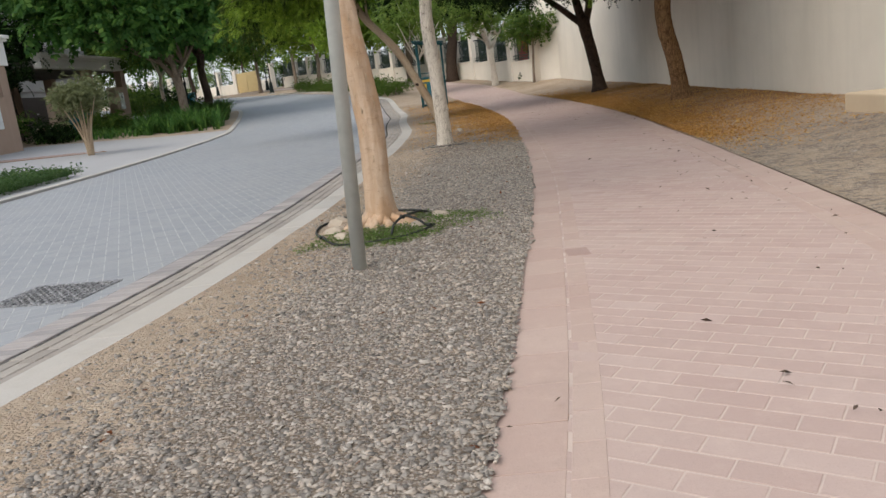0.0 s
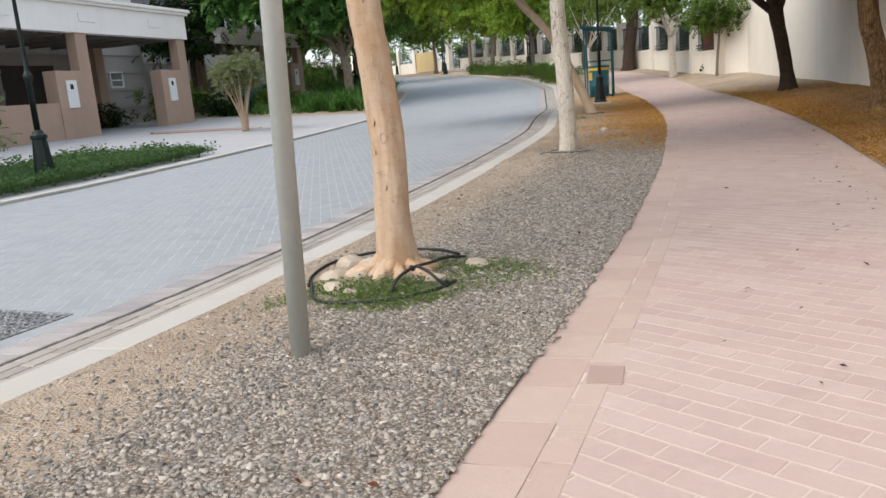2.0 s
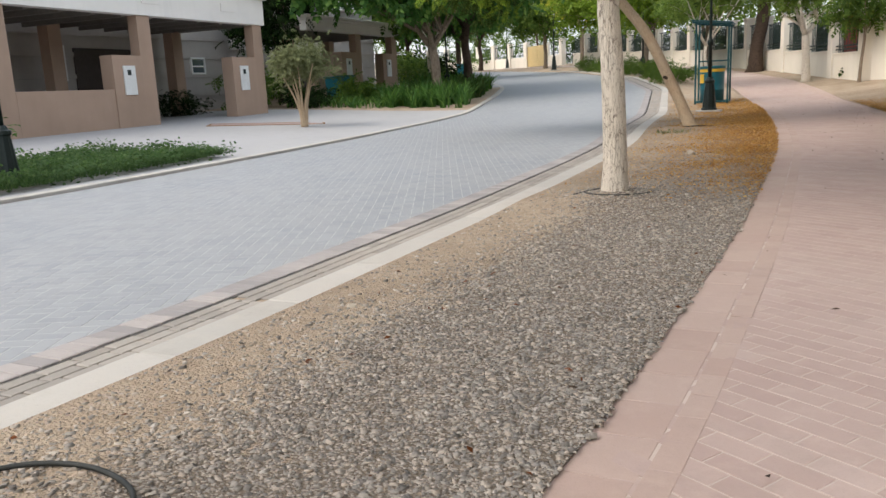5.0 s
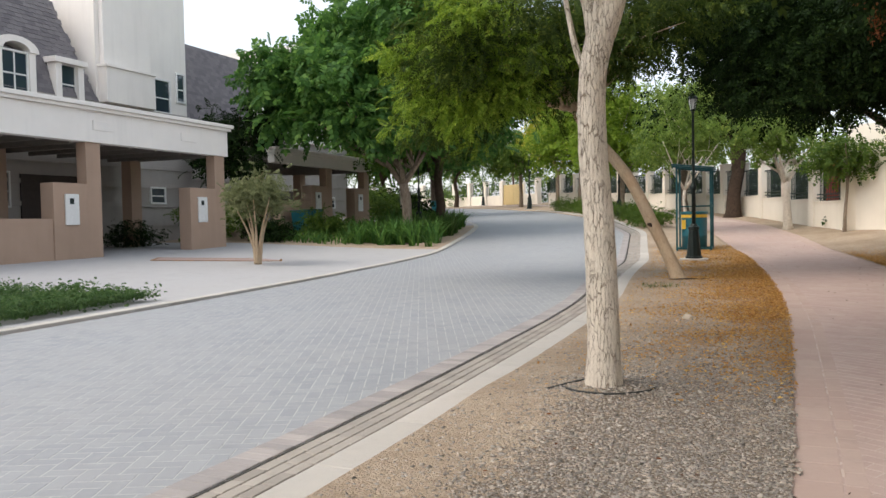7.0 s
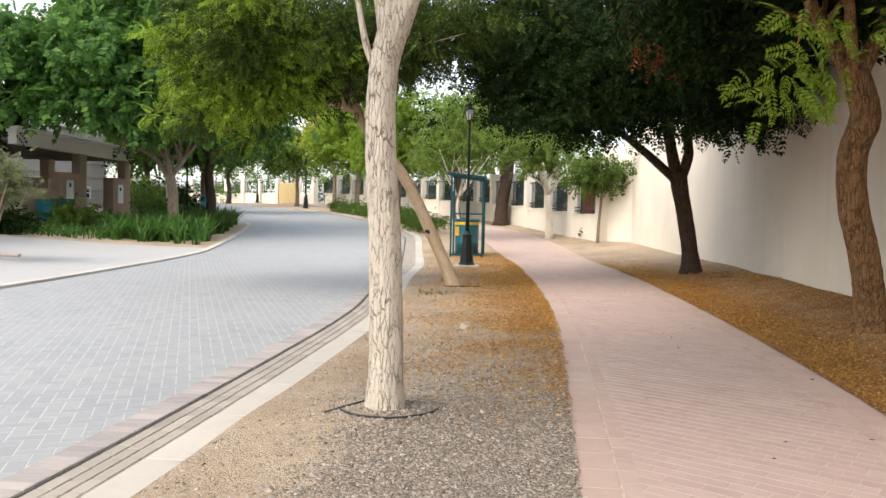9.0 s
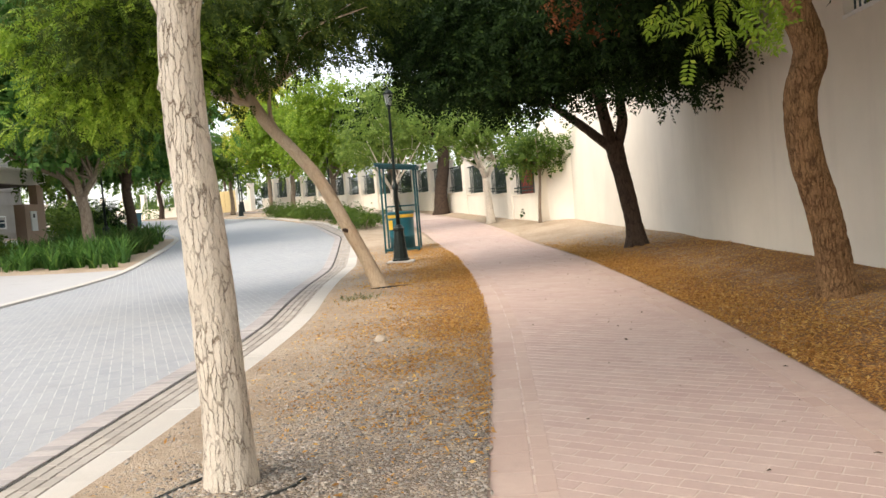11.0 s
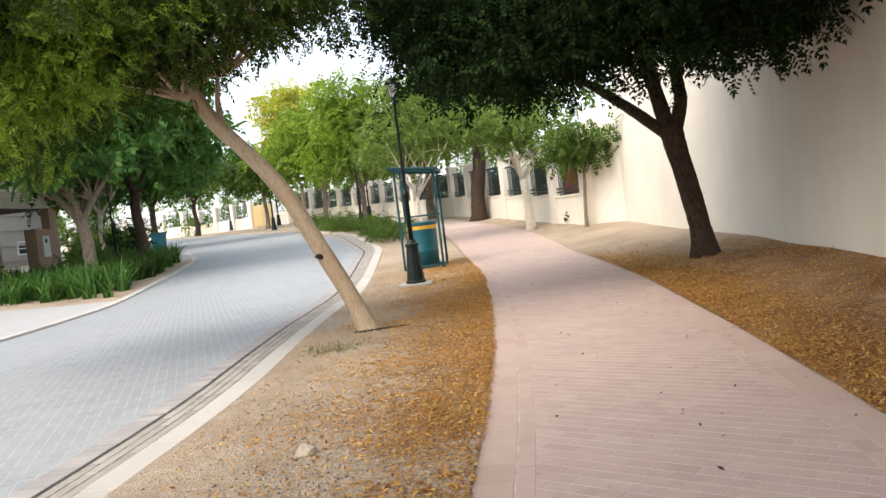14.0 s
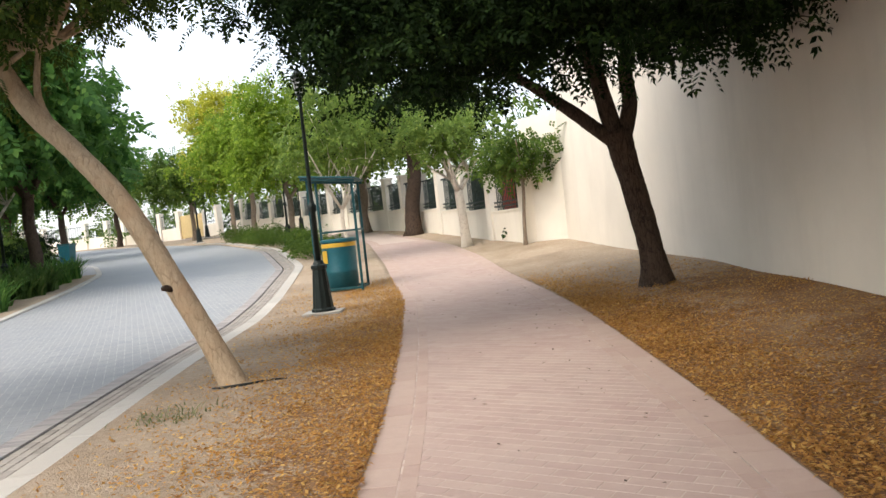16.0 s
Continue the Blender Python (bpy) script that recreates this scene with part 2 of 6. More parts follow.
M["wall_cream"] = plaster("cream_wall_render", (0.75, 0.7, 0.61), (0.67, 0.625, 0.54))
M["fence_wall"] = plaster("pale_fence_wall_render", (0.82, 0.765, 0.665), (0.74, 0.685, 0.585))
M["beige"] = plaster("tan_render", (0.42, 0.3, 0.225), (0.36, 0.255, 0.19))
M["white_render"] = plaster("off_white_render", (0.84, 0.8, 0.75), (0.78, 0.74, 0.695))
M["grey_stone"] = plaster("grey_beige_render", (0.42, 0.39, 0.36), (0.35, 0.325, 0.3))
M["bark_orange"] = smooth_bark("smooth_tan_bark", (0.53, 0.4, 0.29), (0.43, 0.3, 0.195), (0.4, 0.235, 0.12), (0.22, 0.135, 0.08))
M["bark_pale"] = bark("pale_fissured_bark", (0.28, 0.2, 0.135), (0.86, 0.78, 0.66), 40, 7.0, 1.0, None, 0.075, 0.3, 1.0, 0.035, 22.0)
M["bark_lean"] = bark("pale_tan_bark", (0.26, 0.18, 0.11), (0.58, 0.45, 0.31), 20, 5.0, 0.8, (0.46, 0.32, 0.2), 0.06, 0.5, 0.6)
M["bark_brown"] = bark("rough_brown_bark", (0.07, 0.035, 0.018), (0.54, 0.315, 0.15), 24, 4.6, 1.4, (0.36, 0.2, 0.1), 0.16, 0.85, 0.75, 0.09, 10.0)
M["bark_dark"] = bark("dark_rough_bark", (0.035, 0.025, 0.02), (0.13, 0.09, 0.065), 22, 5.0, 1.0)
M["bark_grey"] = bark("grey_bark", (0.14, 0.1, 0.075), (0.34, 0.27, 0.2), 12, 3.5, 0.7)
# dark green taken near black: underside shade of the crowns is in the colour
M["leaf_dark"] = leafy("dark_green_leaf_with_shade", (0.006, 0.014, 0.004), (0.018, 0.038, 0.008), (0.042, 0.075, 0.015), 0.75, 0.12, 0.08)
M["leaf_deep"] = leafy("deep_olive_leaf", (0.022, 0.042, 0.008), (0.07, 0.105, 0.016), (0.17, 0.2, 0.03), 0.7, 0.35, 0.12)
M["leaf_mid"] = leafy("mid_green_leaf", (0.04, 0.085, 0.014), (0.115, 0.185, 0.028), (0.21, 0.28, 0.045))
M["leaf_bright"] = leafy("fresh_green_leaf", (0.09, 0.15, 0.028), (0.21, 0.305, 0.06), (0.33, 0.39, 0.09))
M["leaf_yellow"] = leafy("yellow_green_leaf", (0.27, 0.29, 0.03), (0.54, 0.54, 0.07), (0.7, 0.63, 0.1))
M["leaf_blue"] = leafy("cool_green_leaf", (0.035, 0.1, 0.025), (0.12, 0.25, 0.05), (0.24, 0.4, 0.08))
M["leaf_dry"] = leafy("dry_rust_leaf", (0.09, 0.03, 0.012), (0.2, 0.068, 0.022), gloss=0.8)
M["leaf_lime"] = leafy("lime_green_leaf", (0.1, 0.17, 0.016), (0.25, 0.37, 0.035), (0.42, 0.5, 0.07))
M["leaf_olive"] = leafy("olive_green_leaf", (0.12, 0.14, 0.06), (0.25, 0.27, 0.13), (0.33, 0.33, 0.18))
M["clover"] = leafy("small_leaved_weed", (0.07, 0.125, 0.028), (0.17, 0.25, 0.06), (0.28, 0.33, 0.11))
M["verge"] = leafy("verge_ground_cover", (0.045, 0.095, 0.03), (0.1, 0.18, 0.055), (0.18, 0.25, 0.08))
M["grass"] = leafy("green_ground_cover", (0.035, 0.08, 0.018), (0.1, 0.17, 0.04), (0.19, 0.22, 0.07))
M["fallen"] = leafy("fallen_yellow_leaf", (0.28, 0.13, 0.045), (0.68, 0.39, 0.11), (0.85, 0.62, 0.22), 0.8)
M["black_metal"] = painted("black_green_cast_metal", (0.012, 0.02, 0.018), 0.45, 0.3)
M["grey_pole"] = painted("grey_painted_pole", (0.42, 0.43, 0.4), 0.5, 0.0)
M["teal"] = painted("teal_painted_steel", (0.01, 0.07, 0.08), 0.5, 0.2)
M["teal_bin"] = painted("teal_plastic", (0.008, 0.09, 0.115), 0.4)
M["yellow"] = painted("yellow_band_paint", (0.6, 0.38, 0.04), 0.5)
M["white_paint"] = painted("white_paint", (0.7, 0.7, 0.68), 0.5)
M["dark_metal"] = painted("dark_fence_metal", (0.03, 0.045, 0.042), 0.5, 0.3)
M["hose"] = painted("dusty_black_hose", (0.014, 0.016, 0.014), 0.6, 0.0, 0.4)
M["shingle"] = paver_mat("grey_roof_shingle", [(0.0, (0.13, 0.12, 0.13)), (1.0, (0.21, 0.195, 0.2))], (0.18, 0.165, 0.17))
# shade under the carports, put into the colour of roof and beams
M["shade"] = painted("soffit_painted_shade", (0.2, 0.18, 0.16), 0.8)
M["door_dark"] = painted("dark_brown_door", (0.05, 0.035, 0.03), 0.5)
M["gate"] = painted("tan_metal_gate", (0.55, 0.42, 0.2), 0.5)
M["ledge"] = plaster("warm_tan_render", (0.62, 0.5, 0.35), (0.54, 0.43, 0.3))
M["dark_paver"] = paver_mat("dark_brown_paver", [(0.0, (0.33, 0.23, 0.2)), (1.0, (0.35, 0.245, 0.21))], (0.36, 0.27, 0.235))
M["stone"] = plaster("pale_limestone", (0.5, 0.43, 0.34), (0.38, 0.32, 0.25), 6, 0.6)
M["red"] = painted("red_panel", (0.35, 0.05, 0.03), 0.6)


def gravel_mat():
    m = Mat("mixed_gravel", 0.85, spec=0.25)
    c = m.ramp(m.random(), (0.0, (0.14, 0.124, 0.11)), (0.3, (0.25, 0.226, 0.198)), (0.6, (0.33, 0.297, 0.257)), (0.85, (0.4, 0.335, 0.27)), (1.0, (0.47, 0.425, 0.37)))
    m.color(c).bump(m.noise(60, 4), 0.4, 0.004)
    return m.m


M["gravel"] = gravel_mat()


def patch_mat():
    m = Mat("rough_road_patch", 0.9, spec=0.2).world()
    n = m.noise(45, 4, 0.7)
    m.color(m.ramp(n, (0.38, (0.13, 0.13, 0.135)), (0.5, (0.24, 0.24, 0.245)), (0.62, (0.45, 0.45, 0.45)))).bump(n, 0.9, 0.02)
    return m.m


M["patch"] = patch_mat()


def glass_mat():
    m = Mat("dark_window_glass", 0.05, 0.0, 0.8)
    m.color((0.03, 0.045, 0.06))
    return m.m


M["glass"] = glass_mat()


def lantern_mat():
    m = Mat("frosted_lantern_glass", 0.4, 0.0, 0.5)
    m.color((0.55, 0.57, 0.55))
    m.b.inputs["Transmission Weight"].default_value = 0.3
    return m.m


M["lantern"] = lantern_mat()


# ---- mesh helpers ----
def mesh_of(name, verts, faces, material, smooth=False):
    me = bpy.data.meshes.new(name)
    me.from_pydata(verts, [], faces)
    me.materials.append(material)
    if smooth:
        me.polygons.foreach_set("use_smooth", [True] * len(me.polygons))
    me.update()
    return me


def part(name, bm, material, parent=None, label="", smooth=False):
    """Links a bmesh as one mesh object under a thing or a part."""
    me = bpy.data.meshes.new(name)
    bm.to_mesh(me)
    bm.free()
    me.materials.append(material)
    if smooth:
        me.polygons.foreach_set("use_smooth", [True] * len(me.polygons))
    ob = new(name, me)
    if parent:
        ob.parent = parent
    if label:
        ob["label"] = label
    return ob


def raw(name, verts, faces, material, parent=None, label="", smooth=False):
    ob = new(name, mesh_of(name, verts, faces, material, smooth))
    if parent:
        ob.parent = parent
    if label:
        ob["label"] = label
    return ob


def thing(name, m, label, category, group="", kind=""):
    ob = new(name)
    ob.matrix_basis = m
    return tagged(ob, label, category, group, kind)


def box(bm, x0, x1, y0, y1, z0, z1, bevel=0.0, m=None):
    r = bmesh.ops.create_cube(bm, size=1.0, matrix=Matrix.Translation(((x0 + x1) / 2, (y0 + y1) / 2, (z0 + z1) / 2)) @ Matrix.Diagonal((x1 - x0, y1 - y0, z1 - z0, 1)))
    vs = r["verts"]
    if bevel:
        es = list({e for v in vs for e in v.link_edges})
        out = bmesh.ops.bevel(bm, geom=es, offset=bevel, segments=2, affect="EDGES", profile=0.5)
        vs = list({v for f in out["faces"] for v in f.verts} | {v for v in vs if v.is_valid})
    if m is not None:
        bmesh.ops.transform(bm, matrix=m, verts=vs)
    return vs


def boxed(name, x0, x1, y0, y1, z0, z1, material, parent=None, label="", bevel=0.008):
    bm = bmesh.new()
    box(bm, x0, x1, y0, y1, z0, z1, bevel)
    return part(name, bm, material, parent, label)


def lathe(bm, rings, seg=20, cap=True, m=Matrix()):
    """Rings of (radius, z) round the z axis."""
    rows = []
    for r, z in rings:
        rows.append([bm.verts.new(m @ Vector((r * math.cos(a), r * math.sin(a), z))) for a in (math.tau * k / seg for k in range(seg))])
    for a, b in zip(rows, rows[1:]):
        for k in range(seg):
            bm.faces.new((a[k], a[(k + 1) % seg], b[(k + 1) % seg], b[k]))
    if cap:
        bm.faces.new(rows[0][::-1])
        bm.faces.new(rows[-1])


def spline(points, step):
    """Catmull-Rom points along a list of (x, y, z, radius)."""
    p = [np.array(q, float) for q in points]
    p = [2 * p[0] - p[1]] + p + [2 * p[-1] - p[-2]]
    out = []
    for a, b, c, d in zip(p, p[1:], p[2:], p[3:]):
        n = max(2, int(np.linalg.norm((c - b)[:3]) / step))
        for k in range(n):
            t = k / n
            out.append(0.5 * (2 * b + (c - a) * t + (2 * a - 5 * b + 4 * c - d) * t * t + (3 * b - a - 3 * c + d) * t**3))
    out.append(p[-2])
    return np.array(out)


def tube(verts, faces, points, seg=10, step=0.15, rough=0.0, fur=(0, 0), seed=0.0, flare=0.0, straight=False):
    """Adds a tapered tube along points of (x, y, z, radius), its skin broken by noise."""
    s = np.array(points, float) if straight else spline(points, step)
    base = len(verts)
    n = len(s)
    prev = None
    run = 0.0
    for i, (x, y, z, r) in enumerate(s):
        d = s[min(i + 1, n - 1), :3] - s[max(i - 1, 0), :3]
        d = Vector(d).normalized()
        if prev is None:
            u = d.orthogonal().normalized()
        else:
            u = (prev - d * prev.dot(d)).normalized()
        prev = u
        v = d.cross(u)
        if i:
            run += float(np.linalg.norm(s[i, :3] - s[i - 1, :3]))
        for k in range(seg):
            a = math.tau * k / seg
            o = u * math.cos(a) + v * math.sin(a)
            rr = r
            if rough:
                rr *= 1 + rough * noise.noise(Vector((o.x * 1.5 + seed, o.y * 1.5, run * 1.6)))
            if fur[0]:
                g = noise.noise(Vector((o.x * fur[1] + seed, o.y * fur[1], run * 5 + o.z * fur[1])))
                g2 = noise.noise(Vector((o.x * fur[1] * 2.1, o.y * fur[1] * 2.1 + seed, run * 9)))
                rr -= fur[0] * (max(0.0, 0.28 - abs(g)) * 2.2 + max(0.0, 0.2 - abs(g2)) * 1.3)
            if flare and run < 0.4:
                k2 = (1 - run / 0.4) ** 2
                rr *= 1 + flare * k2 * (0.7 + 0.9 * noise.noise(Vector((o.x * 2.0, o.y * 2.0, seed))) + 0.35 * noise.noise(Vector((o.x * 5, o.y * 5, run * 6 + seed))))
            verts.append((x + o.x * rr, y + o.y * rr, z + o.z * rr))
    for i in range(n - 1):
        for k in range(seg):
            faces.append((base + i * seg + k, base + i * seg + (k + 1) % seg, base + (i + 1) * seg + (k + 1) % seg, base + (i + 1) * seg + k))
    faces.append(tuple(base + (n - 1) * seg + k for k in range(seg)))
    faces.append(tuple(base + k for k in reversed(range(seg))))


# ---- plan: lines along the walk, x by y ----
YS = np.arange(-40, 101, 0.25)


def line(*pts):
    v = np.interp(YS, [p[0] for p in pts], [p[1] for p in pts])
    k = np.hanning(13)
    k /= k.sum()
    return np.convolve(np.pad(v, 6, "edge"), k, "valid")


LINE_L = line((-40, -9), (-10, -2.9), (0, -0.52), (3, -0.06), (5.2, 0.18), (8, 0.46), (11.5, 0.66), (14.5, 0.74), (17, 0.79), (20, 0.74), (23, 0.58), (28, 0.2), (31, -0.25), (35, -0.85), (43, -2.3), (52, -5.2), (62, -11), (100, -45))
LINE_R = line((-40, -6), (-10, -0.3), (0, 1.65), (5, 2.24), (8.5, 2.57), (11, 2.8), (14, 2.98), (17, 3.04), (20, 3.02), (24.4, 2.9), (27.5, 2.66), (31.3, 2.2), (35, 1.7), (39, 0.9), (44, -0.75), (52, -3.4), (62, -8.8), (100, -42))
LINE_K = line((-40, -13), (-10, -5), (0, -2.75), (3.3, -2.03), (4.5, -1.82), (6, -1.64), (8.5, -1.48), (11.3, -1.43), (14, -1.38), (17, -1.36), (19, -1.43), (21, -1.66), (23.5, -1.9), (27.3, -2.12), (31.5, -2.72), (37.4, -3.55), (45.7, -6.3), (55.8, -11.5), (65, -19.5), (75, -32), (100, -70))
LINE_F = line((-40, -20), (0, -9.6), (8, -8.35), (13, -8.15), (17, -8.15), (21, -8.3), (26, -8.75), (30, -9.15), (33, -9.75), (37.4, -10.7), (42, -11.9), (47, -14.5), (52, -19), (58, -27), (66, -42), (100, -110))
LINE_W = line((-40, 5.4), (27, 5.45), (30, 5.3), (32.5, 4.75), (35.5, 4.0), (36.2, 3.2), (44, 0.25), (50, -1.9), (55, -4.8), (62, -8.9), (68, -13.4), (74, -18.2), (80, -26), (100, -50))


def at(table, y):
    return float(np.interp(y, YS, table))


def smooth(t):
    t = min(1.0, max(0.0, t))
    return t * t * (3 - 2 * t)


def rise(y):
    return float(np.interp(y, RISE_Y, RISE_Z))


RISE_T = np.interp(YS, [-40, 12, 27, 31, 36, 44, 55, 70, 82, 101], [0, 0, 0.2, 0.3, 0.62, 1.15, 1.72, 2.45, 2.75, 2.8])
RISE_Y, RISE_Z = YS, np.convolve(np.pad(RISE_T, 8, "edge"), np.hanning(17) / np.hanning(17).sum(), "valid")


def gz(x, y):
    """Height of the ground."""
    z = rise(y)
    f = at(LINE_F, y) - 0.25
    if x < f:
        z += 0.3 * smooth((f - x) / 10.0)
    z += 0.075 * math.exp(-((x + 0.87) ** 2 + (y - 6.5) ** 2) / 0.3)
    z += 0.13 * math.exp(-((x + 0.49) ** 2 + (y - 12.62) ** 2) / 0.45)
    z += 0.055 * math.exp(-((x + 0.8) ** 2 + (y - 21.6) ** 2) / 0.4)
    r = at(LINE_R, y)
    if x > r:
        z += 0.19 * smooth((x - r - 0.1) / 2.3) * (0.92 + 0.16 * noise.noise(Vector((x * 0.7, y * 0.5, 3.0))))
    return z


def strip(name, a, b, y0, y1, dz, material, cols=6, step=0.5, parent=None, label="", flat=False, skirt=0.0):
    """A sheet between two lines of the plan."""
    verts, faces = [], []
    n = int((y1 - y0) / step) + 1
    for i in range(n):
        y = y0 + (y1 - y0) * i / (n - 1)
        xa, xb = a(y), b(y)
        row = [(xa + (xb - xa) * k / cols) for k in range(cols + 1)]
        line_v = [(x, y, (rise(y) if flat else gz(x, y)) + dz) for x in row]
        if skirt:
            line_v = [(xa, y, line_v[0][2] - skirt)] + line_v + [(xb, y, line_v[-1][2] - skirt)]
        verts += line_v
    w = len(verts) // n
    for i in range(n - 1):
        for k in range(w - 1):
            faces.append((i * w + k, i * w + k + 1, (i + 1) * w + k + 1, (i + 1) * w + k))
    return raw(name, verts, faces, material, parent, label, True)


# ---- ground ----
def build_ground():
    ys = np.concatenate([[-3000, -600, -150, -60], np.arange(-38, -2, 2.0), np.arange(-2, 40, 0.25), np.arange(40, 98, 1.0), [120, 200, 600, 3000]])
    verts = []
    for y in ys:
        yy = min(max(y, -40), 100)
        k, f, l, r = at(LINE_K, yy), at(LINE_F, yy), at(LINE_L, yy), at(LINE_R, yy)
        drop = lambda x: gz(x, yy) - 0.16
        bed = lambda x: gz(x, yy) + 0.012 * noise.noise(Vector((x * 1.3, yy * 1.3, 0))) + 0.006 * noise.noise(Vector((x * 6, yy * 6, 0))) - 0.004
        row = [(x, gz(-40, yy)) for x in (-3000, -600, -200, -130)]
        row += [(f - d, gz(f - d, yy) - 0.03) for d in (40, 25, 16, 12, 9, 7, 5, 4, 3, 2, 1.2, 0.6, 0.19)]
        row += [(f - 0.17, drop(f)), (f + 2, drop(f)), (k - 2, drop(k)), (k - 0.03, drop(k))]
        row += [(k - 0.01 + (l - k + 0.01) * q / 14, bed(k + (l - k) * q / 14)) for q in range(15)]
        row += [(l + 0.02, drop(l)), (r - 0.02, drop(r))]
        row += [(r + (6.2 - min(r, 5)) * q / 14, bed(min(r + (6.2 - r) * q / 14, 6.2))) for q in range(15)]
        row += [(r + d, gz(6.2, yy)) for d in (12, 40, 150, 600, 3000)]
        verts += [(x, y, z) for x, z in row]
    w = len(row)
    faces = [(i * w + k, i * w + k + 1, (i + 1) * w + k + 1, (i + 1) * w + k) for i in range(len(ys) - 1) for k in range(w - 1)]
    return tagged(raw("ground", verts, faces, M["soil"], smooth=True), "sandy brown soil with dust and small stones", "ground", kind="structure")


ground = build_ground()
K, F, L, R = (lambda y: at(LINE_K, y)), (lambda y: at(LINE_F, y)), (lambda y: at(LINE_L, y)), (lambda y: at(LINE_R, y))
path = strip("path", lambda y: L(y) + 0.01, lambda y: R(y) - 0.01, -30, 90, -0.0018, M["path_bed"], flat=True, skirt=0.15)
tagged(path, "pinkish block-paved footpath curving between gravel beds", "path", kind="structure")
road = strip("road", lambda y: F(y), lambda y: K(y) - 0.2, -30, 98, -0.0463, M["road_bed"], flat=True, skirt=0.1)
tagged(road, "grey block-paved street bending away uphill", "road", kind="structure")
far_road = strip("far_paving", lambda y: F(y), lambda y: K(y) - 0.64, 37.6, 98, -0.0452, M["road_brick"], flat=True, parent=road)
strip("near_paving", lambda y: F(y), lambda y: K(y) - 0.64, -30, 3.3, -0.0452, M["road_brick"], flat=True, parent=road)
strip("near_paving", lambda y: L(y) + 0.02, lambda y: R(y) - 0.02, -30, 1.3, -0.001, M["path_brick"], flat=True, parent=path)
def set_cover(ob, **how):
    """Stores on each vertex how thickly gravel or leaves cover the earth there."""
    me = ob.data
    for key, value in how.items():
        me.attributes.new(key, "FLOAT", "POINT").data.foreach_set("value", [min(1.0, max(0.0, value(v.co.x, v.co.y))) for v in me.vertices])


def across(x, y):
    """0 at the kerb, 1 at the path."""
    return (x - K(y)) / (L(y) - K(y))


litter = strip("leaf_litter_ground", lambda y: R(y) - 0.004, lambda y: 5.44, -8, 33, 0.012, M["bed"], cols=16, step=0.2)
set_cover(litter, leaves=lambda x, y: smooth((y - 9.0) / 5.5) * (1 - smooth((y - 23.5) / 6.5)) * (0.62 + 0.3 * math.exp(-(((x - R(y)) / 0.7) ** 2)) + 0.2 * smooth((x - R(y) - 1.2) / 1.0)),
          gravel=lambda x, y: 0.5 * (1 - smooth((y - 9.0) / 3.0)))
tagged(litter, "reddish brown soil under fallen dry leaves beside the wall", "ground", kind="structure")
tree_bed = strip("tree_bed", lambda y: K(y) - 0.004, lambda y: L(y) + 0.004, -6, 33, 0.013, M["bed"], cols=16, step=0.12)
set_cover(tree_bed, gravel=lambda x, y: 0.8 * smooth((across(x, y) - 0.1) / 0.45) * (1 - smooth((y - 10.5) / 7.0)),
          leaves=lambda x, y: 0.66 * smooth((across(x, y) - 0.3) / 0.6) * smooth((y - 13.0) / 5.5) * (1 - smooth((y - 25) / 6.0)))
tagged(tree_bed, "tan earth strewn with grey gravel and fallen leaves", "ground", kind="structure")


# ---- trees ----
def frond(pairs, length, width):
    """A feather leaf of length 1 along x: leaflets as bent diamonds."""
    quads = []
    for k in range(pairs):
        t = 0.18 + 0.74 * k / max(1, pairs - 1)
        ln = length * (1.0 - 0.45 * abs(t - 0.45))
        for side in (-1, 1):
            a = radians(58) * side
            d = np.array([math.cos(a), math.sin(a), -0.35])
            e = np.array([-math.sin(a), math.cos(a), 0.0]) * width
            o = np.array([t, 0, -0.28 * t * t])
            quads.append([o, o + d * ln * 0.45 + e, o + d * ln, o + d * ln * 0.45 - e])
    o = np.array([0.92, 0, -0.24])
    quads.append([o, o + [length * 0.4, width, -0.1], o + [length * 0.8, 0, -0.25], o + [length * 0.4, -width, -0.1]])
    return np.array(quads).reshape(-1, 3)


FINE = frond(6, 0.29, 0.06)
FEATHER, BROAD, SMALL = frond(4, 0.33, 0.075), frond(4, 0.45, 0.13), frond(4, 0.33, 0.1)


def quads_mesh(name, verts, material):
    me = bpy.data.meshes.new(name)
    n = len(verts) // 4
    me.vertices.add(len(verts))
    me.vertices.foreach_set("co", verts.astype(np.float32).ravel())
    me.loops.add(n * 4)
    me.loops.foreach_set("vertex_index", np.arange(n * 4, dtype=np.int32))
    me.polygons.add(n)
    me.polygons.foreach_set("loop_start", np.arange(0, n * 4, 4, dtype=np.int32))
    me.materials.append(material)
    me.update(calc_edges=True)
    return me


def spread(template, pos, yaw, pitch, roll, size):
    cy, sy, cp, sp, cr, sr = np.cos(yaw), np.sin(yaw), np.cos(pitch), np.sin(pitch), np.cos(roll), np.sin(roll)
    z = np.zeros_like(cy)
    rz = np.stack([np.stack([cy, -sy, z], -1), np.stack([sy, cy, z], -1), np.stack([z, z, z + 1], -1)], -2)
    ry = np.stack([np.stack([cp, z, sp], -1), np.stack([z, z + 1, z], -1), np.stack([-sp, z, cp], -1)], -2)
    rx = np.stack([np.stack([z + 1, z, z], -1), np.stack([z, cr, -sr], -1), np.stack([z, sr, cr], -1)], -2)
    m = rz @ ry @ rx
    return (np.einsum("nij,kj->nki", m, template) * size[:, None, None] + pos[:, None, :]).reshape(-1, 3)


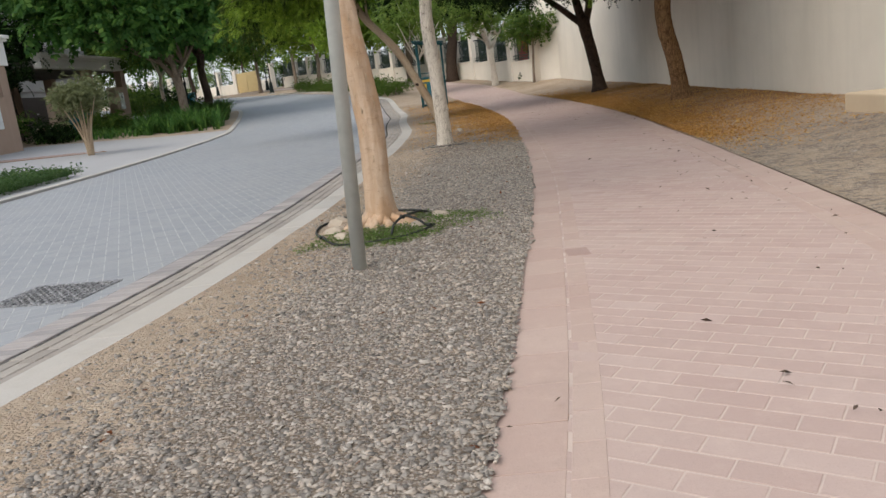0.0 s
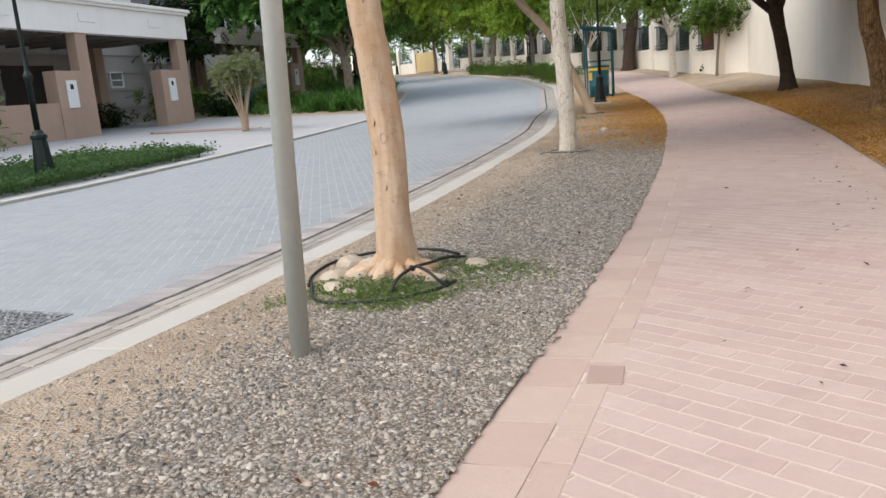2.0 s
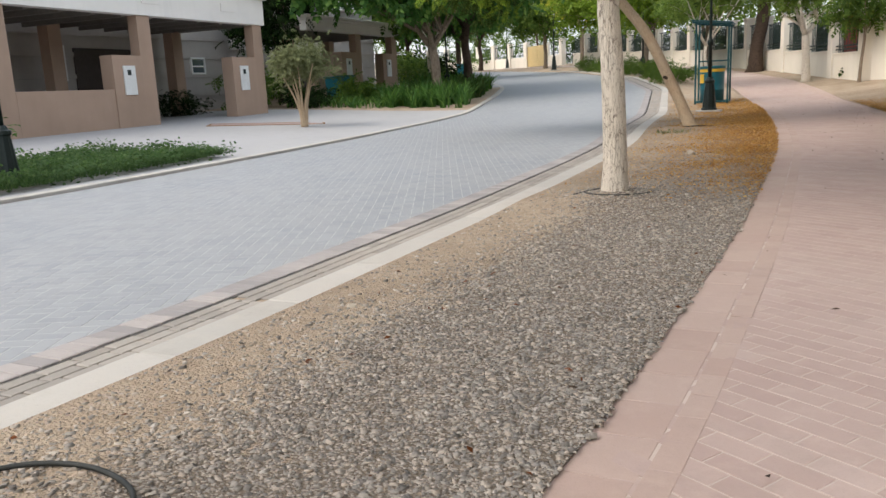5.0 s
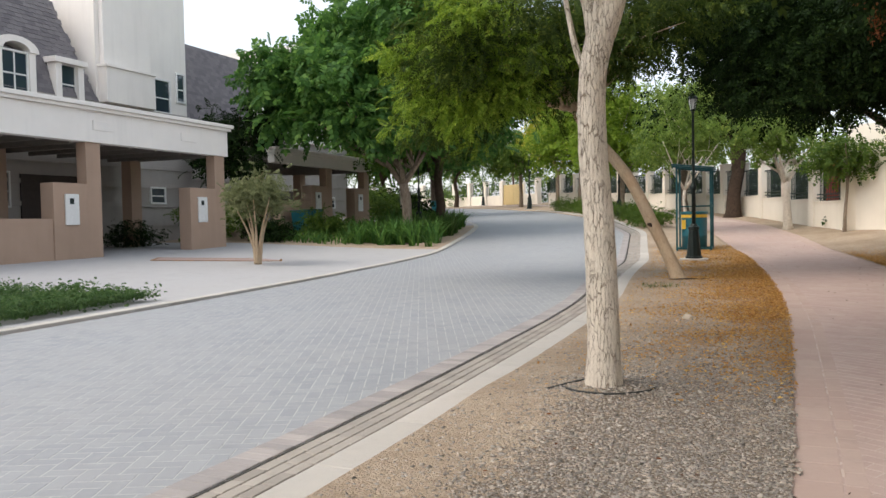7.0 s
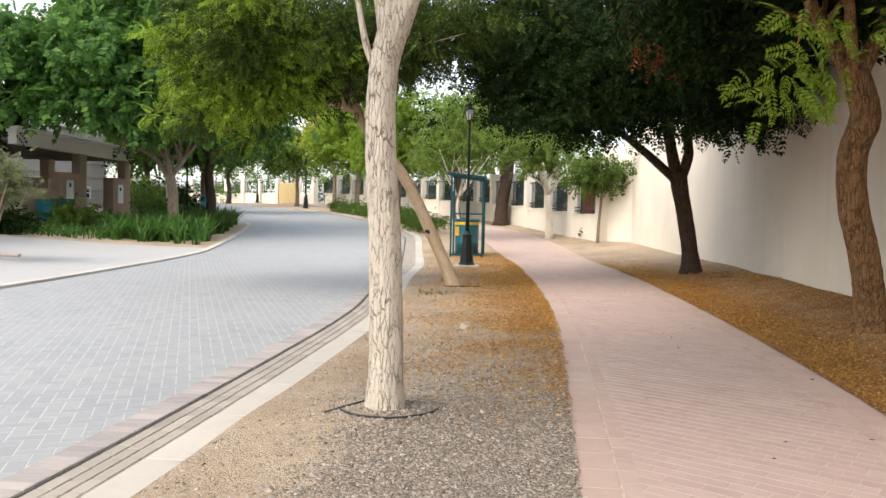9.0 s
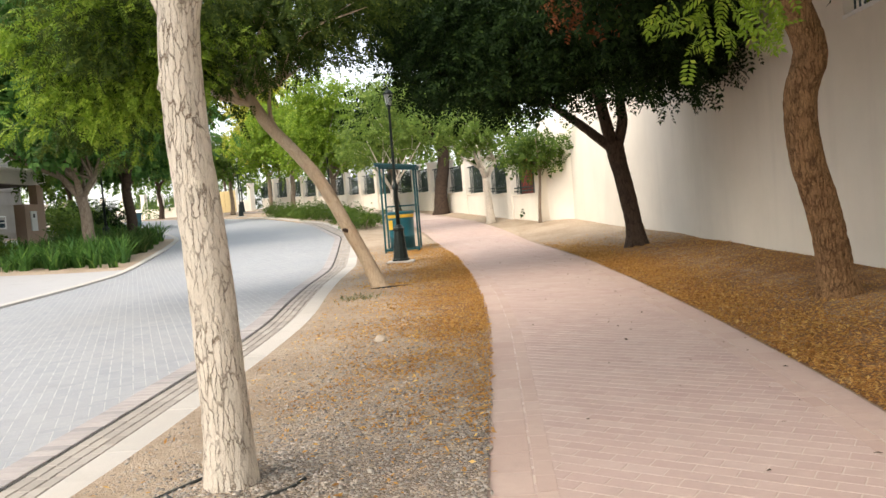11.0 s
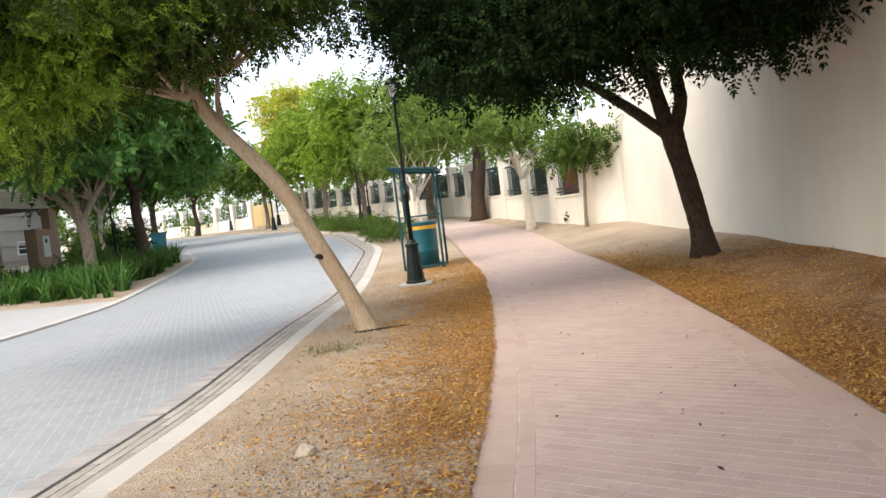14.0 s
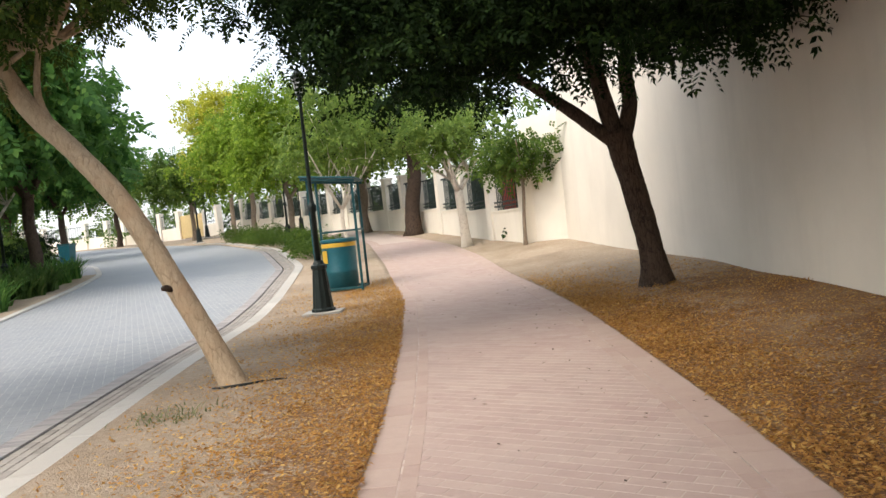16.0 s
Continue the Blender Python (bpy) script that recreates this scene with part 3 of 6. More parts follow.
def crown(parent, lobes, count, size, material, seed, template=None, name="crown", droop=0.35, label=""):
    """Leaves spread over lobes of (x, y, z, rx, ry, rz), in small clumps with gaps."""
    rng = np.random.default_rng(seed)
    template = FEATHER if template is None else template
    lobes = np.array(lobes, float)
    w = (lobes[:, 3] * lobes[:, 4] * lobes[:, 5]) ** 0.8
    clumps = max(8, count // 14)
    which = rng.choice(len(lobes), clumps, p=w / w.sum())
    d = rng.normal(size=(clumps, 3))
    d /= np.linalg.norm(d, axis=1)[:, None]
    rad = rng.random(clumps) ** 0.4
    c = lobes[which, :3] + d * lobes[which, 3:] * rad[:, None]
    c += rng.normal(size=c.shape) * 0.12
    per = rng.integers(0, clumps, count)
    spread_r = np.maximum(0.16, size * 0.75)
    off = rng.normal(size=(count, 3)) * spread_r * (1, 1, 0.6)
    pos = c[per] + off
    out = off * 1.2 + d[per] * 0.5
    yaw = np.arctan2(out[:, 1], out[:, 0]) + rng.normal(size=count) * 1.1
    pitch = droop + rng.normal(size=count) * 0.6
    roll = rng.normal(size=count) * 0.8
    sz = size * rng.uniform(0.65, 1.25, count)
    ob = new(name, quads_mesh(name, spread(template, pos, yaw, pitch, roll, sz), material))
    ob.parent = parent
    if label:
        ob["label"] = label
    return ob


def tree(m, label, trunk, limbs, bark_m, seg=20, step=0.08, rough=0.1, fur=(0, 0), flare=0.35, category="tree", group=""):
    """A tree: an Empty at its foot, a trunk, and each limb as a part. Points are in the tree's own space."""
    t = thing("tree", m, label, category, group)
    v, f = [], []
    seed = m.translation.x + m.translation.y
    tube(v, f, trunk, seg, step, rough, fur, seed, flare)
    raw("trunk", v, f, bark_m, t, smooth=True)
    for k, limb in enumerate(limbs):
        v, f = [], []
        tube(v, f, limb, max(6, seg // 2), step * 2, rough, (fur[0] * 0.4, fur[1]), seed + k)
        raw("limb", v, f, bark_m, t, smooth=True)
    return t


def twigs(parent, lobes, base, count, bark_m, seed, r0=0.035):
    """Thin boughs from a fork out into the crown."""
    rng = random.Random(seed)
    for _ in range(count):
        l = rng.choice(lobes)
        e = [l[i] + rng.uniform(-0.75, 0.75) * l[i + 3] for i in range(3)]
        b = rng.choice(base)
        mid = [(b[i] + e[i]) / 2 + rng.uniform(-0.25, 0.25) for i in range(3)]
        mid[2] += 0.15
        v, f = [], []
        tube(v, f, [(*b, r0), (*mid, r0 * 0.6), (*e, r0 * 0.2)], 5, 0.3, 0.1)
        raw("bough", v, f, bark_m, parent, smooth=True)


def foot(x, y, dz=0.0):
    return pose(x, y, gz(x, y) + dz)


# street tree with a smooth tan trunk, hose round its foot
t1 = tree(foot(-0.84, 6.4, -0.03), "tan smooth-barked street tree standing in gravel", [(0, 0, -0.05, 0.125), (0.0, 0, 0.3, 0.108), (0.01, 0, 0.75, 0.1), (-0.03, 0, 1.25, 0.098), (-0.08, 0.02, 1.75, 0.098), (-0.12, 0.05, 2.6, 0.1)],
          [[(-0.12, 0.05, 2.5, 0.08), (-0.7, -0.1, 3.4, 0.06), (-1.4, -0.3, 4.2, 0.03)], [(-0.12, 0.05, 2.5, 0.08), (0.4, 0.2, 3.5, 0.06), (0.9, 0.5, 4.4, 0.03)]], M["bark_orange"], 56, 0.022, 0.14, (0.008, 3.5), 0.45)
crown(t1, [(-0.6, 0, 4.6, 1.6, 1.6, 1.0), (0.6, 0.4, 4.9, 1.3, 1.4, 0.9)], 1300, 0.36, M["leaf_mid"], 1)

# street tree with a pale fissured trunk
t2 = tree(foot(-0.49, 12.62, -0.02), "pale fissured-bark street tree with a short side branch", [(0, 0, -0.05, 0.125), (0.0, 0, 0.4, 0.112), (-0.02, 0, 1.1, 0.105), (-0.06, 0, 1.7, 0.1), (-0.05, 0, 2.15, 0.095), (0.02, 0, 2.45, 0.1)],
          [[(0.02, 0, 2.4, 0.088), (0.12, 0, 2.7, 0.078), (0.25, 0.1, 3.3, 0.06), (0.5, 0.3, 4.2, 0.03)], [(0.0, 0, 2.4, 0.09), (-0.08, 0, 2.75, 0.075), (-0.35, -0.1, 3.5, 0.05), (-0.9, -0.2, 4.3, 0.03)],
           [(-0.07, 0, 2.12, 0.03), (-0.15, 0, 2.28, 0.024), (-0.22, 0, 2.6, 0.018), (-0.34, 0.05, 3.3, 0.01)], [(-0.06, -0.02, 1.84, 0.05), (-0.12, -0.04, 1.88, 0.045), (-0.15, -0.05, 1.89, 0.032)]], M["bark_pale"], 44, 0.025, 0.05, (0.009, 5.5), 0.15)
# broad high lobes, out of view, widened to shade the wall
L2 = [(-0.9, 0.0, 5.0, 2.0, 2.2, 1.0), (0.9, 0.5, 5.0, 2.2, 2.2, 1.05), (0.0, 1.6, 4.3, 1.6, 1.2, 0.8), (0.8, -1.8, 5.1, 1.8, 1.6, 0.8)]
crown(t2, L2, 5200, 0.33, M["leaf_deep"], 2)
twigs(t2, L2, [(0.3, 0.1, 3.4), (-0.4, -0.1, 3.5)], 16, M["bark_pale"], 2)

# leaning street tree
t3 = tree(foot(-0.82, 21.62, -0.03), "leaning street tree with a pale bare trunk", [(-0.02, 0, -0.05, 0.135), (-0.18, 0, 0.35, 0.115), (-0.4, 0, 0.82, 0.108), (-0.88, 0, 1.8, 0.105), (-1.3, 0, 2.37, 0.1), (-1.66, 0, 2.79, 0.098), (-1.92, 0, 3.25, 0.085)],
          [[(-1.9, 0, 3.2, 0.08), (-2.3, 0.1, 3.8, 0.06), (-3.2, 0.2, 4.4, 0.03)], [(-1.45, 0.03, 2.55, 0.045), (-1.62, 0.06, 2.95, 0.035), (-1.6, 0.2, 3.6, 0.02)], [(-1.88, 0, 3.15, 0.05), (-1.9, -0.1, 3.7, 0.04), (-1.4, -0.3, 4.5, 0.02)],
           [(-1.85, 0, 3.1, 0.05), (-2.7, -0.4, 3.45, 0.035), (-3.9, -0.8, 3.7, 0.02)]], M["bark_lean"], 32, 0.05, 0.08, (0.006, 3.0), 0.12)
knot_v, knot_f = [], []
tube(knot_v, knot_f, [(-0.5, -0.09, 0.98, 0.03), (-0.53, -0.15, 1.0, 0.03), (-0.55, -0.18, 1.0, 0.02)], 10, 0.03, 0.3)
raw("knot", knot_v, knot_f, M["bark_dark"], t3, "dark broken-off branch stub", True)
L3 = [(-3.6, -0.3, 3.9, 1.5, 1.6, 0.95), (-2.6, 0.4, 4.6, 1.8, 1.8, 1.1), (-1.2, 0.4, 4.7, 1.3, 1.5, 0.8), (-4.6, 0.2, 3.4, 0.9, 1.2, 0.75), (-0.3, 1.2, 5.0, 1.0, 1.2, 0.6), (-2.9, -1.6, 4.3, 1.4, 1.1, 0.9), (-1.9, -0.5, 3.75, 1.1, 0.7, 0.5), (-3.0, -0.6, 3.5, 1.0, 0.7, 0.45)]
crown(t3, L3, 6800, 0.29, M["leaf_deep"], 3, FINE)
crown(t3, [(-3.0, -1.3, 3.4, 0.8, 0.7, 0.6), (-4.3, -1.2, 3.3, 0.6, 0.6, 0.5), (-3.6, -1.0, 3.1, 0.6, 0.7, 0.5), (-2.5, -1.4, 3.9, 0.8, 0.6, 0.4), (-3.1, -1.6, 4.0, 0.7, 0.5, 0.4), (-3.0, -2.4, 4.5, 0.8, 0.5, 0.4), (-4.2, -1.6, 4.2, 0.8, 0.5, 0.5)], 2200, 0.25, M["leaf_lime"], 33, FINE, name="fresh_leaves", label="fresh yellow-green drooping leaves")
twigs(t3, L3, [(-2.05, 0, 3.15), (-2.5, 0.1, 3.7), (-1.5, 0.1, 3.4)], 30, M["bark_lean"], 3)

# dark tree by the wall
t4 = tree(foot(4.13, 25.72, -0.05), "dark-barked tree with a forked trunk under a wide dense crown", [(0, 0, -0.05, 0.25), (-0.05, 0, 0.5, 0.19), (-0.15, 0, 1.2, 0.18), (-0.3, 0, 1.95, 0.19), (-0.36, 0, 2.3, 0.2)],
          [[(-0.4, 0, 2.2, 0.14), (-0.5, 0, 2.7, 0.13), (-0.65, 0, 3.4, 0.12), (-0.9, -0.1, 4.2, 0.09), (-1.3, -0.2, 5.2, 0.05)], [(-0.28, 0, 2.2, 0.12), (-0.14, 0, 2.7, 0.11), (-0.15, 0, 3.3, 0.1), (0.2, -0.1, 4.3, 0.07), (0.8, -0.3, 5.2, 0.04)],
           [(-0.42, 0, 2.15, 0.11), (-0.8, 0, 2.5, 0.1), (-1.3, 0.0, 2.92, 0.085), (-2.1, -0.2, 3.45, 0.055), (-3.3, -0.4, 4.1, 0.025)]], M["bark_dark"], 30, 0.05, 0.1, (0.022, 3.5), 0.35)
L4 = [(-1.0, -0.6, 4.6, 2.3, 2.2, 1.5), (-3.0, -0.4, 4.3, 2.0, 2.0, 1.3), (1.2, -1.2, 4.6, 2.0, 2.2, 1.4), (-4.0, -0.2, 4.7, 1.1, 1.6, 1.0), (-1.8, 0.6, 5.6, 2.6, 2.0, 1.3), (-2.0, -2.2, 4.3, 1.9, 1.4, 1.1), (-2.6, -2.7, 3.85, 1.8, 1.3, 1.1), (-0.3, -2.9, 3.75, 1.5, 1.3, 1.05), (0.3, -3.6, 3.6, 0.9, 1.3, 0.9), (-3.9, -1.8, 4.2, 1.0, 1.2, 0.9), (-4.4, 1.3, 5.9, 1.2, 1.5, 1.0), (-3.3, -1.4, 5.5, 2.2, 1.7, 1.1), (1.0, -2.6, 5.2, 1.8, 1.6, 1.1), (0.6, -3.2, 4.1, 0.9, 1.0, 0.75), (0.55, -2.5, 3.55, 0.65, 0.9, 0.45), (0.9, -3.0, 3.35, 0.35, 1.3, 0.4), (-0.6, -1.9, 3.5, 0.9, 0.7, 0.5), (-1.9, -1.6, 3.5, 1.0, 0.8, 0.5), (-3.2, -2.2, 3.4, 1.2, 0.9, 0.5), (0.7, -1.0, 5.8, 0.7, 2.6, 1.0), (0.85, -3.8, 4.3, 0.42, 1.3, 0.8), (0.3, -3.8, 4.6, 0.9, 1.4, 0.8), (-0.8, -4.0, 5.3, 1.3, 1.4, 0.7), (-5.3, -0.5, 5.1, 0.8, 1.0, 0.8)]
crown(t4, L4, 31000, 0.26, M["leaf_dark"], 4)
crown(t4, [(-1.5, -4.75, 4.25, 0.32, 0.22, 0.45), (-1.7, -4.6, 4.6, 0.28, 0.22, 0.3), (-1.3, -4.8, 3.9, 0.15, 0.18, 0.22)], 300, 0.22, M["leaf_dry"], 44, name="dry_leaves", droop=1.2, label="rust-red dead leaves hanging in the crown")
twigs(t4, L4, [(-0.9, -0.1, 4.2), (0.2, -0.1, 4.3), (-2.1, -0.2, 3.45)], 40, M["bark_dark"], 4)

# brown rough-barked tree by the wall
t5 = tree(foot(4.36, 17.1, -0.04), "rough brown-barked tree with a curved trunk beside the wall", [(0, 0, -0.05, 0.22), (-0.03, 0, 0.4, 0.175), (-0.13, 0, 0.95, 0.165), (-0.26, 0, 1.5, 0.165), (-0.28, 0, 2.05, 0.16), (-0.16, 0, 2.5, 0.165), (-0.3, 0.0, 3.0, 0.155)],
          [[(-0.3, 0, 2.9, 0.11), (-0.7, -0.1, 3.5, 0.08), (-1.3, -0.3, 4.4, 0.04)], [(-0.28, 0, 2.9, 0.11), (0.1, 0.1, 3.7, 0.08), (0.5, 0.4, 4.6, 0.04)], [(-0.3, 0, 2.95, 0.07), (-0.9, -1.2, 3.8, 0.045), (-1.5, -2.3, 3.6, 0.025), (-1.95, -3.1, 2.6, 0.008)], [(-0.7, -0.9, 3.65, 0.03), (-0.6, -1.8, 3.6, 0.02), (-0.4, -2.6, 2.9, 0.006)]], M["bark_brown"], 44, 0.03, 0.08, (0.022, 4.0), 0.35)
# lobes high over the wall are unseen, added to keep light off it
L5 = [(-0.9, 0.3, 4.6, 1.7, 1.6, 0.9), (0.5, 0.2, 4.7, 1.4, 1.6, 0.9), (-0.2, 1.0, 4.3, 1.3, 1.0, 0.7), (-0.6, -2.4, 5.0, 1.6, 2.1, 1.0), (-0.5, 2.8, 4.7, 1.5, 2.0, 0.9), (-2.2, -0.6, 5.2, 1.4, 2.0, 0.8), (-1.6, 2.0, 4.4, 1.2, 1.4, 0.9), (0.3, -4.6, 5.4, 1.4, 1.8, 0.9), (-0.4, 4.6, 5.2, 1.4, 1.6, 0.9), (-0.1, 1.5, 5.6, 1.0, 2.6, 0.8), (0.0, -1.5, 5.7, 1.0, 2.6, 0.8), (-0.2, 4.6, 5.8, 1.0, 1.8, 0.7), (-0.9, 0.2, 6.3, 1.3, 2.6, 0.5)]
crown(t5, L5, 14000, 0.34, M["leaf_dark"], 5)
crown(t5, [(-1.95, -3.1, 2.42, 0.22, 0.22, 0.16), (-1.8, -3.0, 2.62, 0.28, 0.25, 0.1), (-0.6, -2.6, 2.85, 0.3, 0.3, 0.1), (-0.2, -2.6, 2.82, 0.25, 0.3, 0.08)], 190, 0.2, M["leaf_lime"], 55, FINE, name="fresh_leaves", label="bright fresh green leaf sprays")
twigs(t5, L5, [(-0.7, -0.1, 3.5), (0.1, 0.1, 3.7)], 16, M["bark_brown"], 5)


def small_tree(x, y, h, r, bark_m, leaf_m, seed, lobes, count, size=0.4, lean=0.0, fork=None, template=None, label="", group="", dz=0.0):
    """A tree further off: bent trunk, forks, crown."""
    rng = random.Random(seed)
    bend = rng.uniform(-0.12, 0.12) * h * 0.3
    trunk = [(0, 0, -0.1, r * 1.25), (lean * 0.3 + bend, 0, h * 0.35, r), (lean * 0.7 - bend * 0.5, 0, h * 0.7, r * 0.95), (lean, 0, h, r * 0.9)]
    limbs = []
    for k in range(fork or 3):
        a = rng.uniform(0, 0.6) + math.tau * k / (fork or 3)
        e = rng.uniform(0.6, 1.2)
        limbs.append([(lean, 0, h * 0.97, r * 0.7), (lean + 0.45 * e * math.cos(a), 0.45 * e * math.sin(a), h + 0.55 * e, r * 0.5), (lean + 1.1 * e * math.cos(a), 1.1 * e * math.sin(a), h + 1.5 * e, r * 0.25)])
    t = tree(foot(x, y, dz), label, trunk, limbs, bark_m, 14, 0.2, 0.15, (r * 0.08, 3), 0.4, group=group)
    crown(t, lobes, count, size, leaf_m, seed, SMALL if template is None else template)
    twigs(t, lobes, [(l[1][0], l[1][1], l[1][2]) for l in limbs], 12, bark_m, seed, r * 0.3)
    return t


# trees before the fence wall
small_tree(2.95, 35.6, 1.75, 0.05, M["bark_grey"], M["leaf_mid"], 11, [(0, 0, 2.5, 0.9, 0.9, 0.6), (0.5, 0.1, 2.3, 0.7, 0.7, 0.45), (-0.5, 0, 2.7, 0.7, 0.7, 0.5)], 750, 0.34, 0.1, label="slender young tree before the cream wall", group="trees along the fence wall")
small_tree(1.35, 38.0, 1.7, 0.14, M["bark_pale"], M["leaf_bright"], 12, [(0.5, 0, 3.0, 0.8, 0.8, 0.45), (-0.9, 0, 3.2, 1.0, 1.0, 0.5), (-0.3, 0.3, 3.7, 1.4, 1.2, 0.7)], 900, 0.36, -0.1, 3, label="pale forked tree before the fence wall", group="trees along the fence wall")
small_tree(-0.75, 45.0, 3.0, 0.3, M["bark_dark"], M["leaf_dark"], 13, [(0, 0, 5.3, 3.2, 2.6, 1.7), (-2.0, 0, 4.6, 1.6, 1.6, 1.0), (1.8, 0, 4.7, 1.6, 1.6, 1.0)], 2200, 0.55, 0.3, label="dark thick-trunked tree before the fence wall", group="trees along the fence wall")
small_tree(-3.4, 51.0, 2.4, 0.22, M["bark_grey"], M["leaf_mid"], 14, [(0, 0, 4.6, 2.8, 2.4, 1.6), (-1.6, 0, 3.6, 1.4, 1.4, 0.9)], 1700, 0.55, label="grey-trunked tree before the fence wall", group="trees along the fence wall")
small_tree(-2.1, 36.6, 1.6, 0.06, M["bark_pale"], M["leaf_bright"], 15, [(0, 0, 3.7, 1.3, 1.2, 0.9), (-0.9, 0, 3.3, 0.9, 0.9, 0.5), (1.0, 0, 3.2, 0.8, 0.8, 0.5), (0, 0, 4.8, 1.2, 1.2, 0.8)], 800, 0.4, 0.0, 5, label="light many-branched tree behind the bin shelter", group="trees along the fence wall")
small_tree(-6.2, 48.0, 2.0, 0.13, M["bark_grey"], M["leaf_lime"], 16, [(0, 0, 4.6, 2.0, 2.0, 1.9), (-1.2, 0, 3.4, 1.4, 1.4, 1.0), (1.4, 0, 3.6, 1.4, 1.4, 1.0), (-0.4, 0, 6.4, 1.4, 1.4, 1.1)], 2100, 0.5, label="light green roadside tree beyond the hedge", group="trees along the bend")
small_tree(-13.2, 62.5, 2.6, 0.14, M["bark_grey"], M["leaf_yellow"], 17, [(0, 0, 6.0, 2.4, 2.0, 2.2), (-0.6, 0, 8.0, 1.7, 1.5, 1.5), (1.6, 0, 6.4, 1.7, 1.5, 1.6), (0.8, 0, 9.0, 1.2, 1.2, 0.9)], 2300, 0.6, label="yellow-green roadside tree on the bend", group="trees along the bend")
small_tree(-10.2, 56.5, 2.6, 0.15, M["bark_grey"], M["leaf_lime"], 18, [(0, 0, 5.0, 2.6, 2.2, 2.0), (-1.8, 0, 4.2, 1.6, 1.6, 1.2)], 1700, 0.6, label="green roadside tree on the bend", group="trees along the bend")
small_tree(-17.0, 66.0, 2.6, 0.15, M["bark_grey"], M["leaf_mid"], 19, [(0, 0, 4.6, 2.8, 2.2, 1.7), (-2.2, 0, 4.0, 1.6, 1.6, 1.2)], 1500, 0.65, label="green roadside tree before the far wall", group="trees along the bend")
small_tree(-24.0, 70.0, 2.6, 0.18, M["bark_dark"], M["leaf_mid"], 20, [(0, 0, 4.8, 3.2, 2.4, 1.8), (-3, 0, 4.4, 2.0, 1.8, 1.4)], 1500, 0.65, label="broad dark-trunked tree by the far wall", group="trees along the bend")

# trees on the far side of the street
small_tree(-12.6, 35.8, 2.2, 0.21, M["bark_grey"], M["leaf_blue"], 21, [(-2.2, -0.6, 6.4, 3.0, 2.6, 2.0), (0.4, 0, 6.6, 2.8, 2.6, 1.9), (-4.6, -0.6, 5.9, 2.0, 2.0, 1.5), (-2.6, -1.6, 4.7, 2.6, 1.4, 0.55), (-0.4, -1.4, 4.2, 1.5, 1.2, 0.4), (1.6, -0.3, 5.2, 1.6, 1.6, 0.9), (-5.4, -0.4, 7.0, 1.8, 1.6, 1.2), (-1.0, -1.8, 5.6, 2.4, 1.2, 0.5), (0.6, 0, 8.7, 2.6, 2.4, 1.5), (-2.4, 0, 8.2, 2.0, 2.0, 1.2)], 6800, 0.6, -0.3, 4, BROAD, "broad leafy green tree in a planted bed", "trees across the street")
small_tree(-12.9, 39.4, 3.0, 0.2, M["bark_dark"], M["leaf_blue"], 22, [(0, 0, 6.0, 3.2, 2.6, 2.0), (1.8, -0.4, 4.8, 1.8, 1.6, 1.1), (-2.4, 0, 5.4, 2.2, 2.0, 1.6)], 2800, 0.6, 0.1, 4, BROAD, "dark-trunked leafy tree in a planted bed", "trees across the street")
small_tree(-16.5, 43.0, 2.2, 0.1, M["bark_pale"], M["leaf_mid"], 23, [(0, 0, 4.4, 2.0, 1.8, 1.4), (-1.6, 0, 3.8, 1.2, 1.2, 0.9)], 1200, 0.5, 0.2, 3, label="white-stemmed tree among shrubs", group="trees across the street")
small_tree(-18.5, 52.0, 2.4, 0.16, M["bark_dark"], M["leaf_blue"], 24, [(0, 0, 5.0, 3.0, 2.6, 1.8), (2, 0, 4.4, 1.6, 1.6, 1.2), (-2.6, 0, 5.0, 2.0, 2.0, 1.6)], 2000, 0.65, 0.0, 3, BROAD, "dark leafy tree on the inside of the bend", "trees across the street")
small_tree(-26.0, 60.0, 2.4, 0.16, M["bark_dark"], M["leaf_mid"], 25, [(0, 0, 5.2, 3.6, 2.6, 2.0), (-3, 0, 5.0, 2.4, 2.0, 1.8)], 1700, 0.7, 0.0, 3, BROAD, "leafy tree beyond the bend", "trees across the street")
small_tree(-20.2, 35.2, 2.4, 0.14, M["bark_dark"], M["leaf_dark"], 26, [(0, 0, 4.2, 1.8, 1.8, 1.4), (0.4, -1.4, 3.0, 1.4, 1.0, 0.7)], 1300, 0.45, 0.0, 3, label="dark garden tree beside the carport", group="trees across the street")

small_tree(7.6, 18.2, 3.2, 0.14, M["bark_dark"], M["leaf_deep"], 27, [(0, 0, 4.4, 1.4, 2.0, 1.2), (0.2, -1.6, 3.9, 1.2, 1.2, 0.8), (0, 1.6, 4.2, 1.2, 1.3, 0.9)], 2200, 0.4, 0.0, 3, label="garden tree showing behind the wall railing", group="garden trees")


